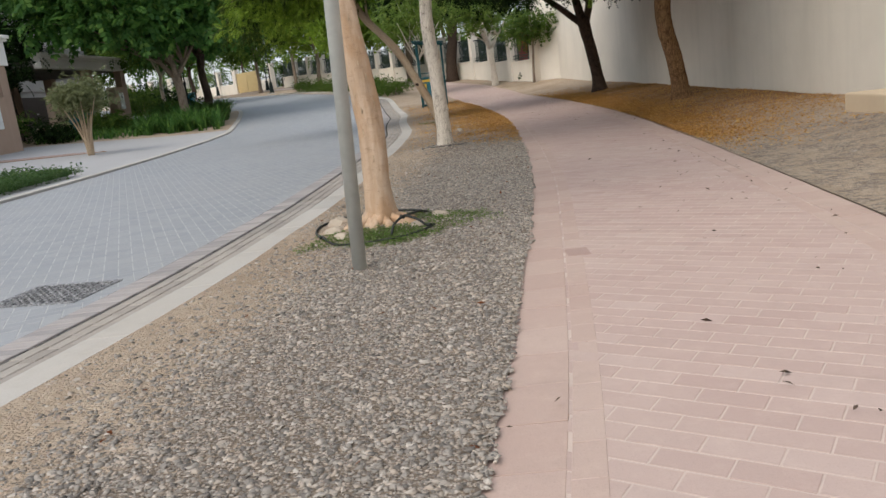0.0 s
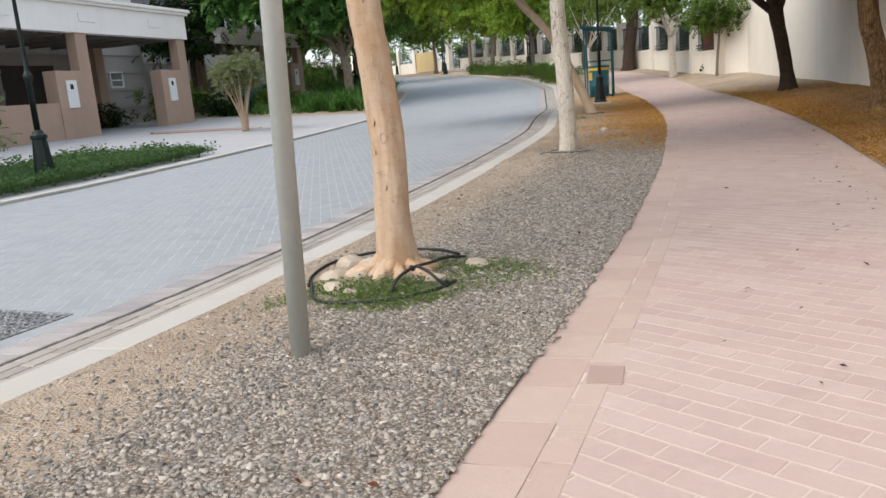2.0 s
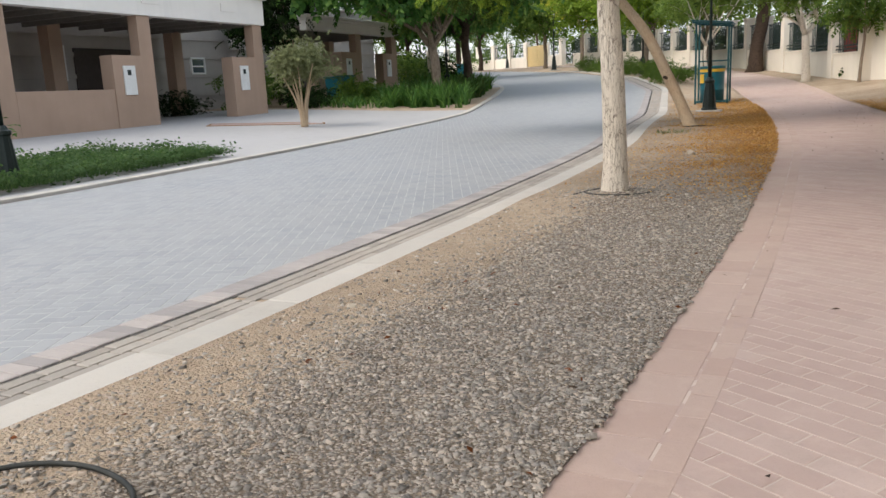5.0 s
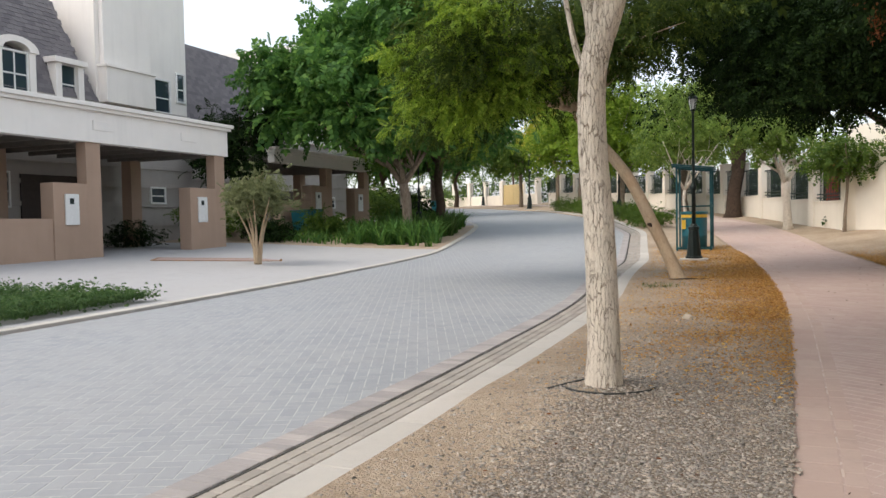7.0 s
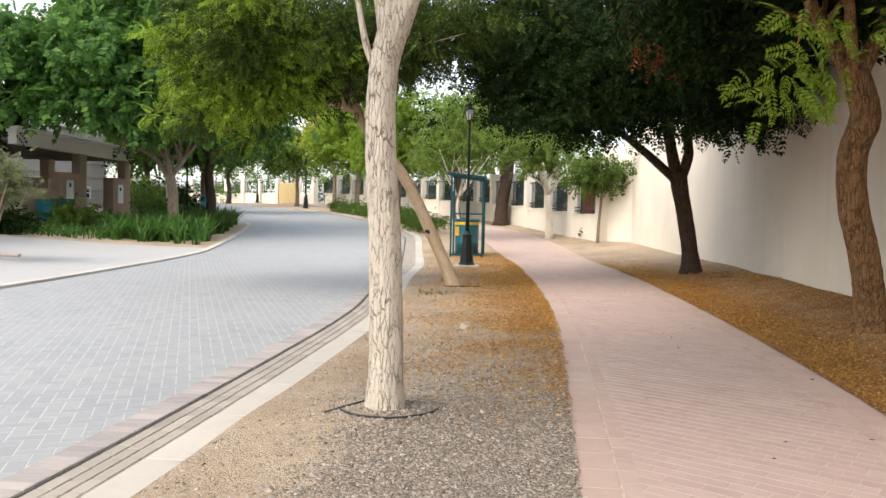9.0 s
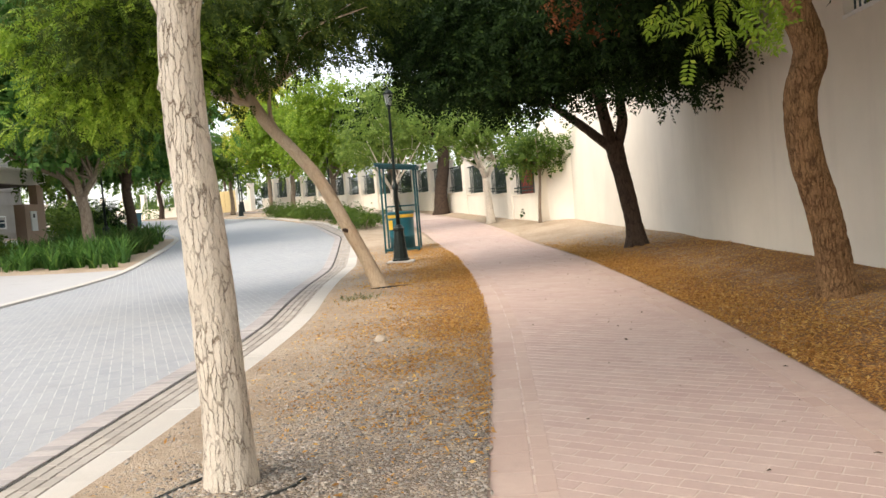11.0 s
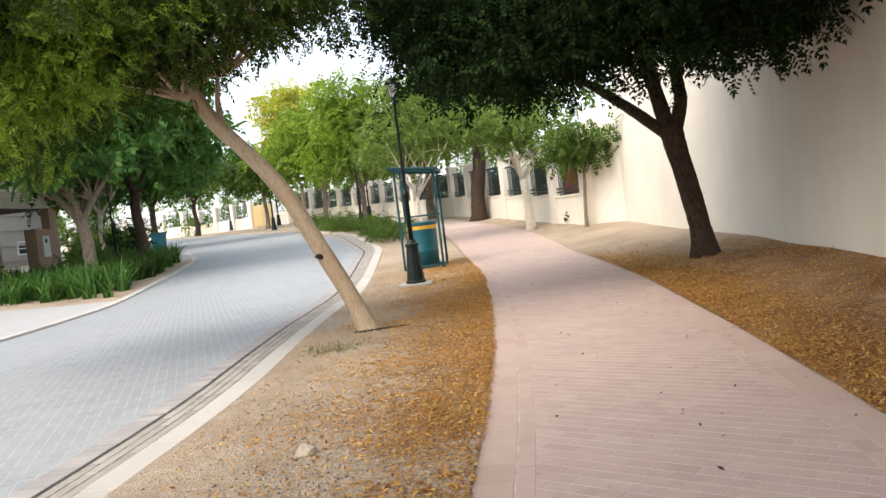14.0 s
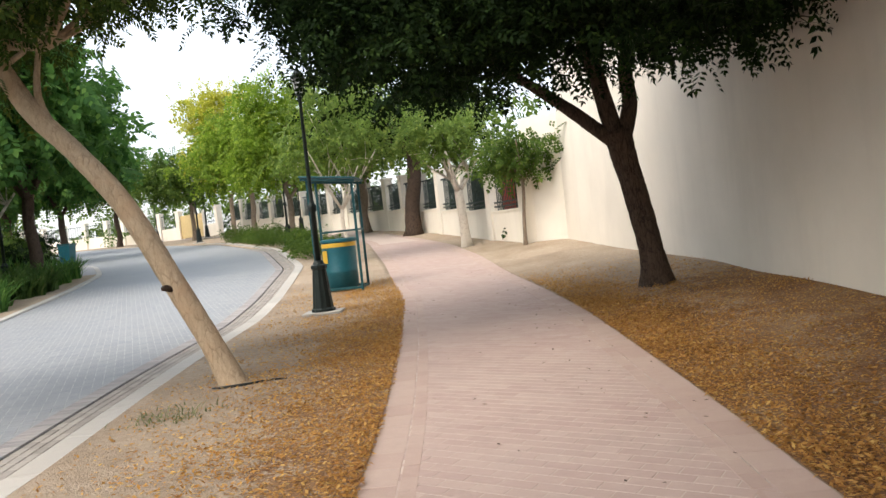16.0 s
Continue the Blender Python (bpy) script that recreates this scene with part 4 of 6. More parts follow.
# ---- kerbs and walls ----
def prism(verts, faces, pts, z0, z1, chamfer=0.012):
    """Adds a low block on four plan corners (anticlockwise); z0 and z1 are heights at each corner."""
    b = len(verts)
    cx, cy = sum(p[0] for p in pts) / 4, sum(p[1] for p in pts) / 4
    for p, z in zip(pts, z0):
        verts.append((p[0], p[1], z))
    for p, z in zip(pts, z1):
        verts.append((p[0], p[1], z - chamfer * 0.7))
    for p, z in zip(pts, z1):
        d = math.hypot(p[0] - cx, p[1] - cy)
        k = 1 - chamfer * 1.4 / d
        verts.append((cx + (p[0] - cx) * k, cy + (p[1] - cy) * k, z))
    for lo in (0, 4):
        for k in range(4):
            faces.append((b + lo + k, b + lo + (k + 1) % 4, b + lo + 4 + (k + 1) % 4, b + lo + 4 + k))
    faces.append((b + 8, b + 9, b + 10, b + 11))


def lane(a, b, y0, y1, length, dz, depth, name, material, parent, single, gap=0.008, chamfer=0.012, base=None):
    """Blocks in a row between two lines of the plan: single gives objects of their own, otherwise one joined part."""
    verts, faces = [], []
    y = y0
    n = 0
    hz = base or (lambda x, yy: rise(yy))
    while y < y1 - 0.01:
        e = min(y + length, y1)
        ya, yb = y + gap / 2, e - gap / 2
        pts = [(a(ya), ya), (b(ya), ya), (b(yb), yb), (a(yb), yb)]
        top = [hz(*p) + dz + 0.003 * noise.noise(Vector((p[0] * 3, y * 7, 1))) for p in pts]
        v, f = [], []
        prism(v, f, pts, [t - depth for t in top], top, chamfer)
        if single:
            raw(name, v, f, material, parent)
        else:
            o = len(verts)
            verts += v
            faces += [tuple(i + o for i in q) for q in f]
        y = e
        n += 1
    if not single:
        tagged(raw(name, verts, faces, material, parent), kind="stuff")


kerb = thing("kerb", Matrix(), "pale concrete kerb along the gravel bed", "kerb", kind="structure")
lane(lambda y: K(y) - 0.23, lambda y: K(y), -12, 58, 0.95, 0.012, 0.2, "kerbstone", M["kerb"], kerb, True, 0.003, 0.008)
kerb_far = thing("kerb_far", Matrix(), "low pale concrete kerb before the drives", "kerb", kind="structure")
lane(lambda y: F(y) - 0.2, lambda y: F(y), 2, 52, 0.95, 0.005, 0.2, "kerbstone", M["kerb"], kerb_far, True, 0.006, 0.015)


def wall_run(pts, z_top, thick, material, name, label, z_low=-0.4):
    """An upright wall along a plan line of (x, y), its far side offset by thick to the right of the run."""
    verts, faces = [], []
    n = len(pts)
    off = []
    for i in range(n):
        d = Vector(pts[min(i + 1, n - 1)]) - Vector(pts[max(i - 1, 0)])
        d.normalize()
        off.append(Vector((d.y, -d.x)) * thick)
    for (x, y), o in zip(pts, off):
        zt = z_top(x, y) if callable(z_top) else z_top
        zb = gz(min(x, 6), y) + z_low
        verts += [(x, y, zb), (x, y, zt), (x + o.x, y + o.y, zt), (x + o.x, y + o.y, zb)]
    for i in range(n - 1):
        for k in range(4):
            faces.append((i * 4 + k, i * 4 + (k + 1) % 4, i * 4 + 4 + (k + 1) % 4, i * 4 + 4 + k))
    faces += [(3, 2, 1, 0), tuple((n - 1) * 4 + k for k in range(4))]
    return tagged(raw(name, verts, faces, material), label, "wall", kind="structure")


# tall wall: with a railed opening near its top
WALL_TOP = 5.6
run_near = [(5.45, y) for y in np.arange(-14, 16.01, 1.0)]
run_low = [(5.45, y) for y in np.arange(16, 19.01, 1.0)]
run_far = [(5.45, 19.0)] + [(5.45, y) for y in np.arange(20, 27, 1.0)] + [(5.42, 27.5), (5.36, 28.5), (5.24, 29.5), (5.06, 30.5), (4.82, 31.6), (4.55, 33.0), (4.3, 34.2), (4.08, 35.3)]
wall_run(run_near, WALL_TOP, 0.25, M["wall_cream"], "wall_east", "tall cream rendered wall shaded by trees")
wall_run(run_low, 3.3, 0.25, M["wall_cream"], "wall_east_low", "cream rendered wall below a railed opening")
wall_run(run_far, WALL_TOP, 0.25, M["wall_cream"], "wall_east_far", "tall cream rendered wall curving off to the fence")
wall_run([(4.08, 35.3), (3.62, 35.62), (3.1, 36.0)], lambda x, y: gz(x, y) + 3.4, 0.25, M["fence_wall"], "wall_end", "cream rendered wall panel at the end of the fence")
rail = thing("window_1", pose(5.45, 16, 3.3), "dark metal railing in a wall opening", "railing", kind="structure")
boxed("rail", 0.1, 0.13, 0, 3, 0.75, 0.79, M["dark_metal"], rail)
boxed("sill", -0.02, 0.27, 0.0, 3, 0, 0.05, M["white_paint"], rail)
for k in range(24):
    boxed("bar", 0.105, 0.125, 0.08 + k * 0.124, 0.1 + k * 0.124, 0.05, 0.75, M["dark_metal"], rail, bevel=0.0)
lintel = boxed("wall_east_lintel", 5.45, 5.7, 16, 19, 4.3, WALL_TOP, M["wall_cream"], bevel=0.0)
tagged(lintel, "cream rendered wall above the railed opening", "wall", kind="structure")

block = boxed("wall_ledge", 4.45, 5.45, 4.0, 10.2, -0.1, 0.37, M["ledge"], bevel=0.02)
tagged(block, "low cream rendered ledge at the foot of the wall", "wall", kind="structure")


# ---- fence wall with pillars ----
def fence_wall():
    pts = [(3.1, 36.0), (0.25, 44.0), (-1.9, 49.8), (-4.9, 55.0), (-8.9, 62.0), (-13.3, 68.0), (-17.6, 73.2)]
    lens = [math.dist(a, b) for a, b in zip(pts, pts[1:])]
    total = sum(lens)

    def along(s):
        for a, b, n in zip(pts, pts[1:], lens):
            if s <= n or b == pts[-1]:
                return a[0] + (b[0] - a[0]) * s / n, a[1] + (b[1] - a[1]) * s / n, math.degrees(math.atan2(b[1] - a[1], b[0] - a[0]))
            s -= n

    bay = 2.55
    count = int(total / bay)
    fence = thing("fence_wall", Matrix(), "pale rendered boundary wall with pillars and dark metal panels", "wall", kind="structure")
    for k in range(count):
        x, y, turn = along(k * bay)
        x2, y2, _ = along((k + 1) * bay)
        turn = math.degrees(math.atan2(y2 - y, x2 - x))
        z = gz(x, y)
        m = pose(x, y, z, 0, 0, turn)
        bm = bmesh.new()
        box(bm, -0.2, 0.2, -0.24, 0.16, -0.5, 2.3, 0.012, m)
        box(bm, -0.24, 0.24, -0.28, 0.2, 2.3, 2.4, 0.012, m)
        part("pillar", bm, M["fence_wall"], fence)
        n = math.dist((x, y), (x2, y2))
        dz = gz(x2, y2) - z
        bm = bmesh.new()
        box(bm, 0.2, n - 0.2, -0.1, 0.1, -0.5 + min(0, dz), 0.92, 0.008, m)
        box(bm, 0.2, n - 0.2, -0.13, 0.13, 0.92, 0.98, 0.008, m)
        part("low_wall", bm, M["fence_wall"], fence)
        bm = bmesh.new()
        for zz in (1.08, 1.2, 2.1):
            box(bm, 0.2, n - 0.2, -0.02, 0.02, zz, zz + 0.045, 0.0, m)
        for q in range(int((n - 0.5) / 0.13)):
            box(bm, 0.27 + q * 0.13, 0.295 + q * 0.13, -0.012, 0.012, 0.98, 2.14, 0.0, m)
        part("fence_panel", bm, M["dark_metal"], fence, "dark metal bars")
    return along, total


fence_at, fence_len = fence_wall()
for k in range(11):
    x, y, turn = fence_at(k * 4.3 + 1.0)
    o = Vector((math.sin(radians(turn)), -math.cos(radians(turn)))) * 1.45
    x, y = x + o.x, y + o.y
    s = thing("shrub", pose(x, y, gz(min(x, 6), y)), "dark garden shrub behind the fence bars", "shrub", "garden shrubs")
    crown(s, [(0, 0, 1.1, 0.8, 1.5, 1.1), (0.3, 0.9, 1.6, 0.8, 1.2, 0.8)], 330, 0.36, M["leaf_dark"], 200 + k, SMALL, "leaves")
    v, f = [], []
    tube(v, f, [(0, 0, -0.1, 0.06), (0.1, 0, 0.6, 0.05), (0.3, 0.1, 1.4, 0.03)], 6, 0.3)
    raw("stem", v, f, M["bark_dark"], s)
panel = boxed("red_panel", 2.55, 2.95, 37.6, 37.66, gz(2.7, 37.6) + 0.9, gz(2.7, 37.6) + 2.3, M["red"], bevel=0.01)
tagged(panel, "red garden panel seen behind the fence", "panel")

# far walls, gate and distant house fronts
def far_walls():
    pts = [(-17.6, 73.2), (-19.2, 74.6), (-22.0, 76.8), (-30, 81), (-46, 86), (-70, 90)]
    w = thing("far_wall", Matrix(), "pale boundary wall closing the bend", "wall", kind="structure")
    for i, (a, b) in enumerate(zip(pts, pts[1:])):
        n = math.dist(a, b)
        turn = math.degrees(math.atan2(b[1] - a[1], b[0] - a[0]))
        z = gz(max(a[0], -40), a[1])
        m = pose(a[0], a[1], z, 0, 0, turn)
        if i == 1:
            g = thing("gate", m, "tan double-leaf metal gate in the far wall", "gate")
            for q in range(2):
                boxed("leaf", 0.1 + q * (n - 0.2) / 2, 0.1 + (q + 1) * (n - 0.2) / 2 - 0.03, -0.05, 0.05, 0.08, 1.9, M["gate"], g)
            boxed("frame", 0.0, 0.1, -0.1, 0.1, -0.3, 2.1, M["fence_wall"], g)
            boxed("frame", n - 0.1, n, -0.1, 0.1, -0.3, 2.1, M["fence_wall"], g)
            boxed("handle", n / 2 - 0.1, n / 2 + 0.1, -0.09, -0.05, 0.95, 1.0, M["black_metal"], g)
            continue
        for q in range(int(n / 2.6) + 1):
            x = q * n / (int(n / 2.6) + 1)
            bm = bmesh.new()
            box(bm, x - 0.2, x + 0.2, -0.22, 0.22, -0.6, 2.2, 0.01, m)
            box(bm, x - 0.24, x + 0.24, -0.26, 0.26, 2.2, 2.3, 0.01, m)
            part("pillar", bm, M["fence_wall"], w)
        bm = bmesh.new()
        box(bm, 0, n, -0.1, 0.1, -0.6, 0.95, 0.01, m)
        part("low_wall", bm, M["fence_wall"], w)
        bm = bmesh.new()
        for zz in (1.1, 2.0):
            box(bm, 0.2, n - 0.2, -0.02, 0.02, zz, zz + 0.05, 0.0, m)
        for q in range(int(n / 0.25)):
            box(bm, q * 0.25, q * 0.25 + 0.03, -0.01, 0.01, 0.95, 2.05, 0.0, m)
        part("fence_panel", bm, M["dark_metal"], w, "dark metal bars")


far_walls()


# ---- houses and carports across the street ----
def window(parent, x, y0, y1, z0, z1, bars=1):
    """A window in a wall that faces +x."""
    w = boxed("window", x - 0.05, x + 0.01, y0, y1, z0, z1, M["glass"], parent, "dark glass", 0.0)
    bm = bmesh.new()
    t = 0.07
    for b in ((y0 - t, y0, z0 - t, z1 + t), (y1, y1 + t, z0 - t, z1 + t), (y0, y1, z0 - t, z0), (y0, y1, z1, z1 + t)):
        box(bm, x - 0.02, x + 0.06, *b, 0.006)
    for k in range(1, bars + 1):
        y = y0 + (y1 - y0) * k / (bars + 1)
        box(bm, x, x + 0.03, y - 0.025, y + 0.025, z0, z1, 0.0)
    box(bm, x, x + 0.03, y0, y1, z0 + (z1 - z0) * 0.42, z0 + (z1 - z0) * 0.42 + 0.05, 0.0)
    part("frame", bm, M["white_paint"], w, "white window frame")


def meter(parent, x, y0, y1, z0, z1):
    d = boxed("meter_box", x, x + 0.05, y0, y1, z0, z1, M["white_paint"], parent, "white utility cabinet door", 0.01)
    boxed("badge", x + 0.05, x + 0.056, y0 + (y1 - y0) * 0.3, y0 + (y1 - y0) * 0.6, z1 - 0.28, z1 - 0.12, M["black_metal"], d, bevel=0.0)


def carport(x, y0, y1, zg, z0, z1, piers, depth, label, group="carports"):
    """A flat carport: fascia from y0 to y1 with its front at x, tan piers with meter boxes."""
    c = thing("carport", Matrix(), label, "carport", group)
    bm = bmesh.new()
    box(bm, x - 0.35, x, y0, y1, z0, z1 - 0.22, 0.01)
    part("fascia", bm, M["white_render"], c)
    bm = bmesh.new()
    box(bm, x - 0.35, x + 0.1, y0 - 0.1, y1 + 0.1, z1 - 0.216, z1 - 0.12, 0.01)
    box(bm, x - 0.35, x + 0.18, y0 - 0.15, y1 + 0.15, z1 - 0.118, z1, 0.015)
    part("cornice", bm, M["white_render"], c)
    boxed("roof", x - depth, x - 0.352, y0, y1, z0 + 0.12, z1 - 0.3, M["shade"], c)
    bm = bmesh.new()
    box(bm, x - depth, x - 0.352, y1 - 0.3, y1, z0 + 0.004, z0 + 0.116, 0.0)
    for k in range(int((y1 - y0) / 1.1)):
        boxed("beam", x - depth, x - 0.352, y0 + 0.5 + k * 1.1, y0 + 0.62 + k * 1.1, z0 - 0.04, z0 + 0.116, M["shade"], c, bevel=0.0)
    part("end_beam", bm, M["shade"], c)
    for k in range(int((y1 - y0) / 3.6) + 1):
        yy = y0 + 1.2 + k * 3.6
        if yy < y1 - 0.8:
            boxed("relief_panel", x + 0.002, x + 0.03, yy, yy + 0.75, z0 + 0.35, z0 + 0.62, M["white_render"], c)
    for (ya, yb, top, low) in piers:
        boxed("column", x - 0.42, x - 0.06, yb - 0.52, yb, zg - 0.3, z0 - 0.002, M["beige"], c)
        bm = bmesh.new()
        box(bm, x - 0.5, x - 0.02, ya, yb - 0.54, zg - 0.3, top, 0.01)
        p = part("pier", bm, M["beige"], c)
        meter(p, x - 0.02, ya + 0.35, ya + 0.8, top - 1.15, top - 0.3)
        if low:
            boxed("low_wall", x - 0.4, x - 0.06, low, ya - 0.002, zg - 0.3, zg + 1.1, M["beige"], c)
        boxed("back_column", x - depth + 0.3, x - depth + 0.75, yb - 0.5, yb, zg - 0.3, z0 + 0.1, M["beige"], c)
    return c


carport(-17.0, 12.0, 30.0, 0.45, 3.7, 4.8, [(22.62, 24.3, 2.52, 19.4), (28.0, 29.85, 2.55, None), (17.6, 19.4, 2.5, 13.0)], 4.6, "off-white flat carport on tan columns with meter boxes")
carport(-18.2, 34.6, 43.2, 1.2, 3.85, 4.5, [(37.4, 39.3, 3.0, 35.0), (41.4, 43.0, 3.0, None)], 4.6, "off-white flat carport on tan columns behind shrubs")


def house(x, y0, y1, zg, label):
    """A town house whose front faces +x: rendered ground floor, mansard roof with dormers, and a white tower."""
    h = thing("house", Matrix(), label, "house", "town houses")
    xb = x - 8.0
    bm = bmesh.new()
    box(bm, xb, x, y0, y1, zg - 0.5, 5.9, 0.0)
    part("ground_floor", bm, M["grey_stone"], h)
    bm = bmesh.new()
    for k in range(5):
        z = zg + 0.7 + k * 0.75
        box(bm, x + 0.002, x + 0.05, y0, y1, z, z + 0.16, 0.006)
    part("string_course", bm, M["grey_stone"], h)
    m0, m1 = y0, y0 + (y1 - y0) * 0.695
    verts, faces = [], []
    rows = 26
    for r in range(rows):
        z0, z1 = 5.9 + r * 0.16, 5.9 + (r + 1) * 0.16
        xa, xb2 = x - r * 0.05, x - (r + 1) * 0.05
        n = int((m1 - m0 - 0.35 * r * 0.12) / 0.3)
        for q in range(n):
            ya = m0 + (q + (r % 2) * 0.5) * 0.3
            yb = min(ya + 0.285, m1 - r * 0.045)
            if ya >= yb:
                continue
            b = len(verts)
            verts += [(xa + 0.02, ya, z0), (xa + 0.02, yb, z0), (xb2, yb, z1 + 0.02), (xb2, ya, z1 + 0.02), (xa - 0.02, ya, z0), (xa - 0.02, yb, z0)]
            faces += [(b, b + 1, b + 2, b + 3), (b, b + 4, b + 5, b + 1)]
    tagged(raw("shingles", verts, faces, M["shingle"], h), kind="stuff")
    verts = [(x - 0.03, m0, 5.9), (x - 0.03, m1, 5.9), (x - 1.35, m1 - 1.2, 10.1), (x - 1.35, m0, 10.1), (xb, m0, 5.9), (xb, m1, 5.9), (xb, m1 - 1.2, 10.1), (xb, m0, 10.1)]
    raw("roof", verts, [(0, 1, 2, 3), (1, 5, 6, 2), (3, 2, 6, 7), (4, 0, 3, 7), (5, 4, 7, 6)], M["shingle"], h)
    # arched dormer
    yc = m1 - 3.5
    bm = bmesh.new()
    box(bm, x - 0.9, x + 0.12, yc - 0.75, yc - 0.5, 5.6, 7.1, 0.01)
    box(bm, x - 0.9, x + 0.12, yc + 0.5, yc + 0.75, 5.6, 7.1, 0.01)
    for k in range(10):
        a0, a1 = math.pi * k / 10, math.pi * (k + 1) / 10
        ring = []
        for a in (a0, a1):
            for rr in (0.5, 0.85):
                for xx in (x - 0.9, x + 0.18):
                    ring.append(bm.verts.new((xx, yc - rr * math.cos(a), 7.1 + rr * 0.55 * math.sin(a))))
        for q in ((0, 1, 3, 2), (4, 6, 7, 5), (0, 4, 5, 1), (2, 3, 7, 6), (1, 5, 7, 3), (0, 2, 6, 4)):
            bm.faces.new([ring[i] for i in q])
    bmesh.ops.remove_doubles(bm, verts=bm.verts, dist=0.001)
    d = part("arched_dormer", bm, M["white_render"], h)
    window(d, x + 0.0, yc - 0.45, yc + 0.45, 5.8, 7.05)
    yd = m1 - 1.35
    bm = bmesh.new()
    box(bm, x - 0.8, x + 0.1, yd - 0.6, yd - 0.35, 5.6, 7.0, 0.01)
    box(bm, x - 0.8, x + 0.1, yd + 0.35, yd + 0.6, 5.6, 7.0, 0.01)
    box(bm, x - 0.8, x + 0.2, yd - 0.7, yd + 0.7, 7.002, 7.2, 0.015)
    d = part("small_dormer", bm, M["white_render"], h)
    window(d, x - 0.1, yd - 0.33, yd + 0.33, 5.8, 6.98, 0)
    # tower
    ta, tb = m1 + 0.02, y1
    bm = bmesh.new()
    box(bm, xb, x - 0.15, ta, tb, 5.902, 11.6, 0.0)
    box(bm, x - 0.148, x + 0.28, ta + 0.1, ta + (tb - ta) * 0.53, 5.902, 7.2, 0.02)
    box(bm, x - 0.148, x + 0.06, ta + 0.2, ta + (tb - ta) * 0.53, 7.302, 11.6, 0.02)
    t = part("tower", bm, M["white_render"], h)
    boxed("ledge", x - 0.146, x + 0.34, ta + 0.05, ta + (tb - ta) * 0.54, 7.202, 7.3, M["white_render"], h)
    window(t, x - 0.14, ta + (tb - ta) * 0.6, ta + (tb - ta) * 0.776, 5.95, 7.2, 0)
    window(t, x - 0.14, tb - 0.6, tb - 0.2, 6.5, 7.6, 0)
    # openings below
    window(h, x + 0.01, m1 - 4.4, m1 - 3.9, 2.05, 3.1, 0)
    window(h, x + 0.01, ta + (tb - ta) * 0.5, ta + (tb - ta) * 0.65, 2.25, 2.8, 0)
    door = boxed("garage_door", x - 0.05, x + 0.06, m1 - 3.45, m1 - 0.85, zg, 3.1, M["door_dark"], h, "dark closed garage door")
    boxed("door_handle", x + 0.06, x + 0.1, m1 - 2.2, m1 - 2.0, zg + 0.95, zg + 1.0, M["grey_pole"], door)
    return h


house(-22.0, 18.0, 34.0, 0.6, "off-white town house with a grey mansard roof and tower")
house(-24.0, 34.6, 51.0, 1.2, "off-white town house with a grey mansard roof behind trees")
house(-21.0, 0.0, 16.0, 0.4, "off-white town house with a grey mansard roof")

# distant trees round the bend
woods = thing("far_trees", Matrix(), "distant green trees beyond the bend", "trees", kind="stuff")
wl = []
for k in range(46):
    x = -100 + k * 3.1
    y = 92 + 10 * math.sin(k * 1.3) - 0.004 * (x + 30) ** 2
    wl.append((x, y, 5.2 + 1.4 * math.sin(k * 2.1), 3.4, 3.0, 3.0 + 0.8 * math.sin(k * 3.7)))
for k in range(9):
    y = 40 + k * 5.5
    wl.append((at(LINE_W, y) + 7.5, y, 4.6 + rise(y) + math.sin(k * 2.3), 3.0, 3.0, 2.6))
for k in range(10):
    wl.append((-33 - k * 3.2, 56 + k * 3.4, 6.0 + math.sin(k * 1.9), 3.2, 3.0, 3.2))
for k in range(34):
    x = -96 + k * 2.9
    wl.append((x, 90 + 3 * math.sin(k * 1.7) - 0.004 * (x + 30) ** 2, 3.2 + 0.5 * math.sin(k * 2.9), 2.4, 1.6, 1.5))
crown(woods, wl, 7500, 1.0, M["leaf_mid"], 77, SMALL, "foliage")
v, f = [], []
for l in wl:
    tube(v, f, [(l[0], l[1], 0.5, 0.2), (l[0] + 0.2, l[1], 3, 0.17), (l[0], l[1] + 0.2, l[2], 0.1)], 6, 1.0, 0.1)
tagged(raw("trunk_row", v, f, M["bark_dark"], woods), kind="stuff")

# driveway paving
apron = strip("driveway", lambda y: -21.9, lambda y: F(y) - 0.205, 2, 31.5, 0.002, M["apron"], cols=24, step=0.5)
tagged(apron, "light grey paved driveways before the carports", "driveway", kind="structure")
bed_far = strip("planting_bed", lambda y: -21.9, lambda y: F(y) - 0.205, 31.5, 42.4, 0.002, M["soil"], cols=16, step=0.5)
drive_far = strip("driveway_far", lambda y: -21.9, lambda y: F(y) - 0.205, 42.4, 49.5, 0.002, M["apron"], cols=16, step=0.5)
tagged(drive_far, "light grey paved driveway between planting beds", "driveway", kind="structure")
tagged(bed_far, "bare brown planting bed beside the street", "ground", kind="structure")
cover = thing("service_cover", pose(-13.7, 25.2, gz(-13.7, 25.2) + 0.006, 0, 2.4, 0) @ pose(0, 0, 0, 0, 0, 33), "rusty brown service cover set in the driveway", "cover")
bm = bmesh.new()
for b in ((-1.75, 1.75, -0.55, -0.47), (-1.75, 1.75, 0.47, 0.55), (-1.75, -1.67, -0.468, 0.468), (1.67, 1.75, -0.468, 0.468)):
    box(bm, *b, -0.03, 0.006, 0.002)
part("frame", bm, M["bark_brown"], cover)
for k in range(4):
    boxed("lid", -1.66 + k * 0.832, -1.66 + k * 0.832 + 0.82, -0.465, 0.465, -0.03, 0.003, M["dark_paver"], cover, bevel=0.001)


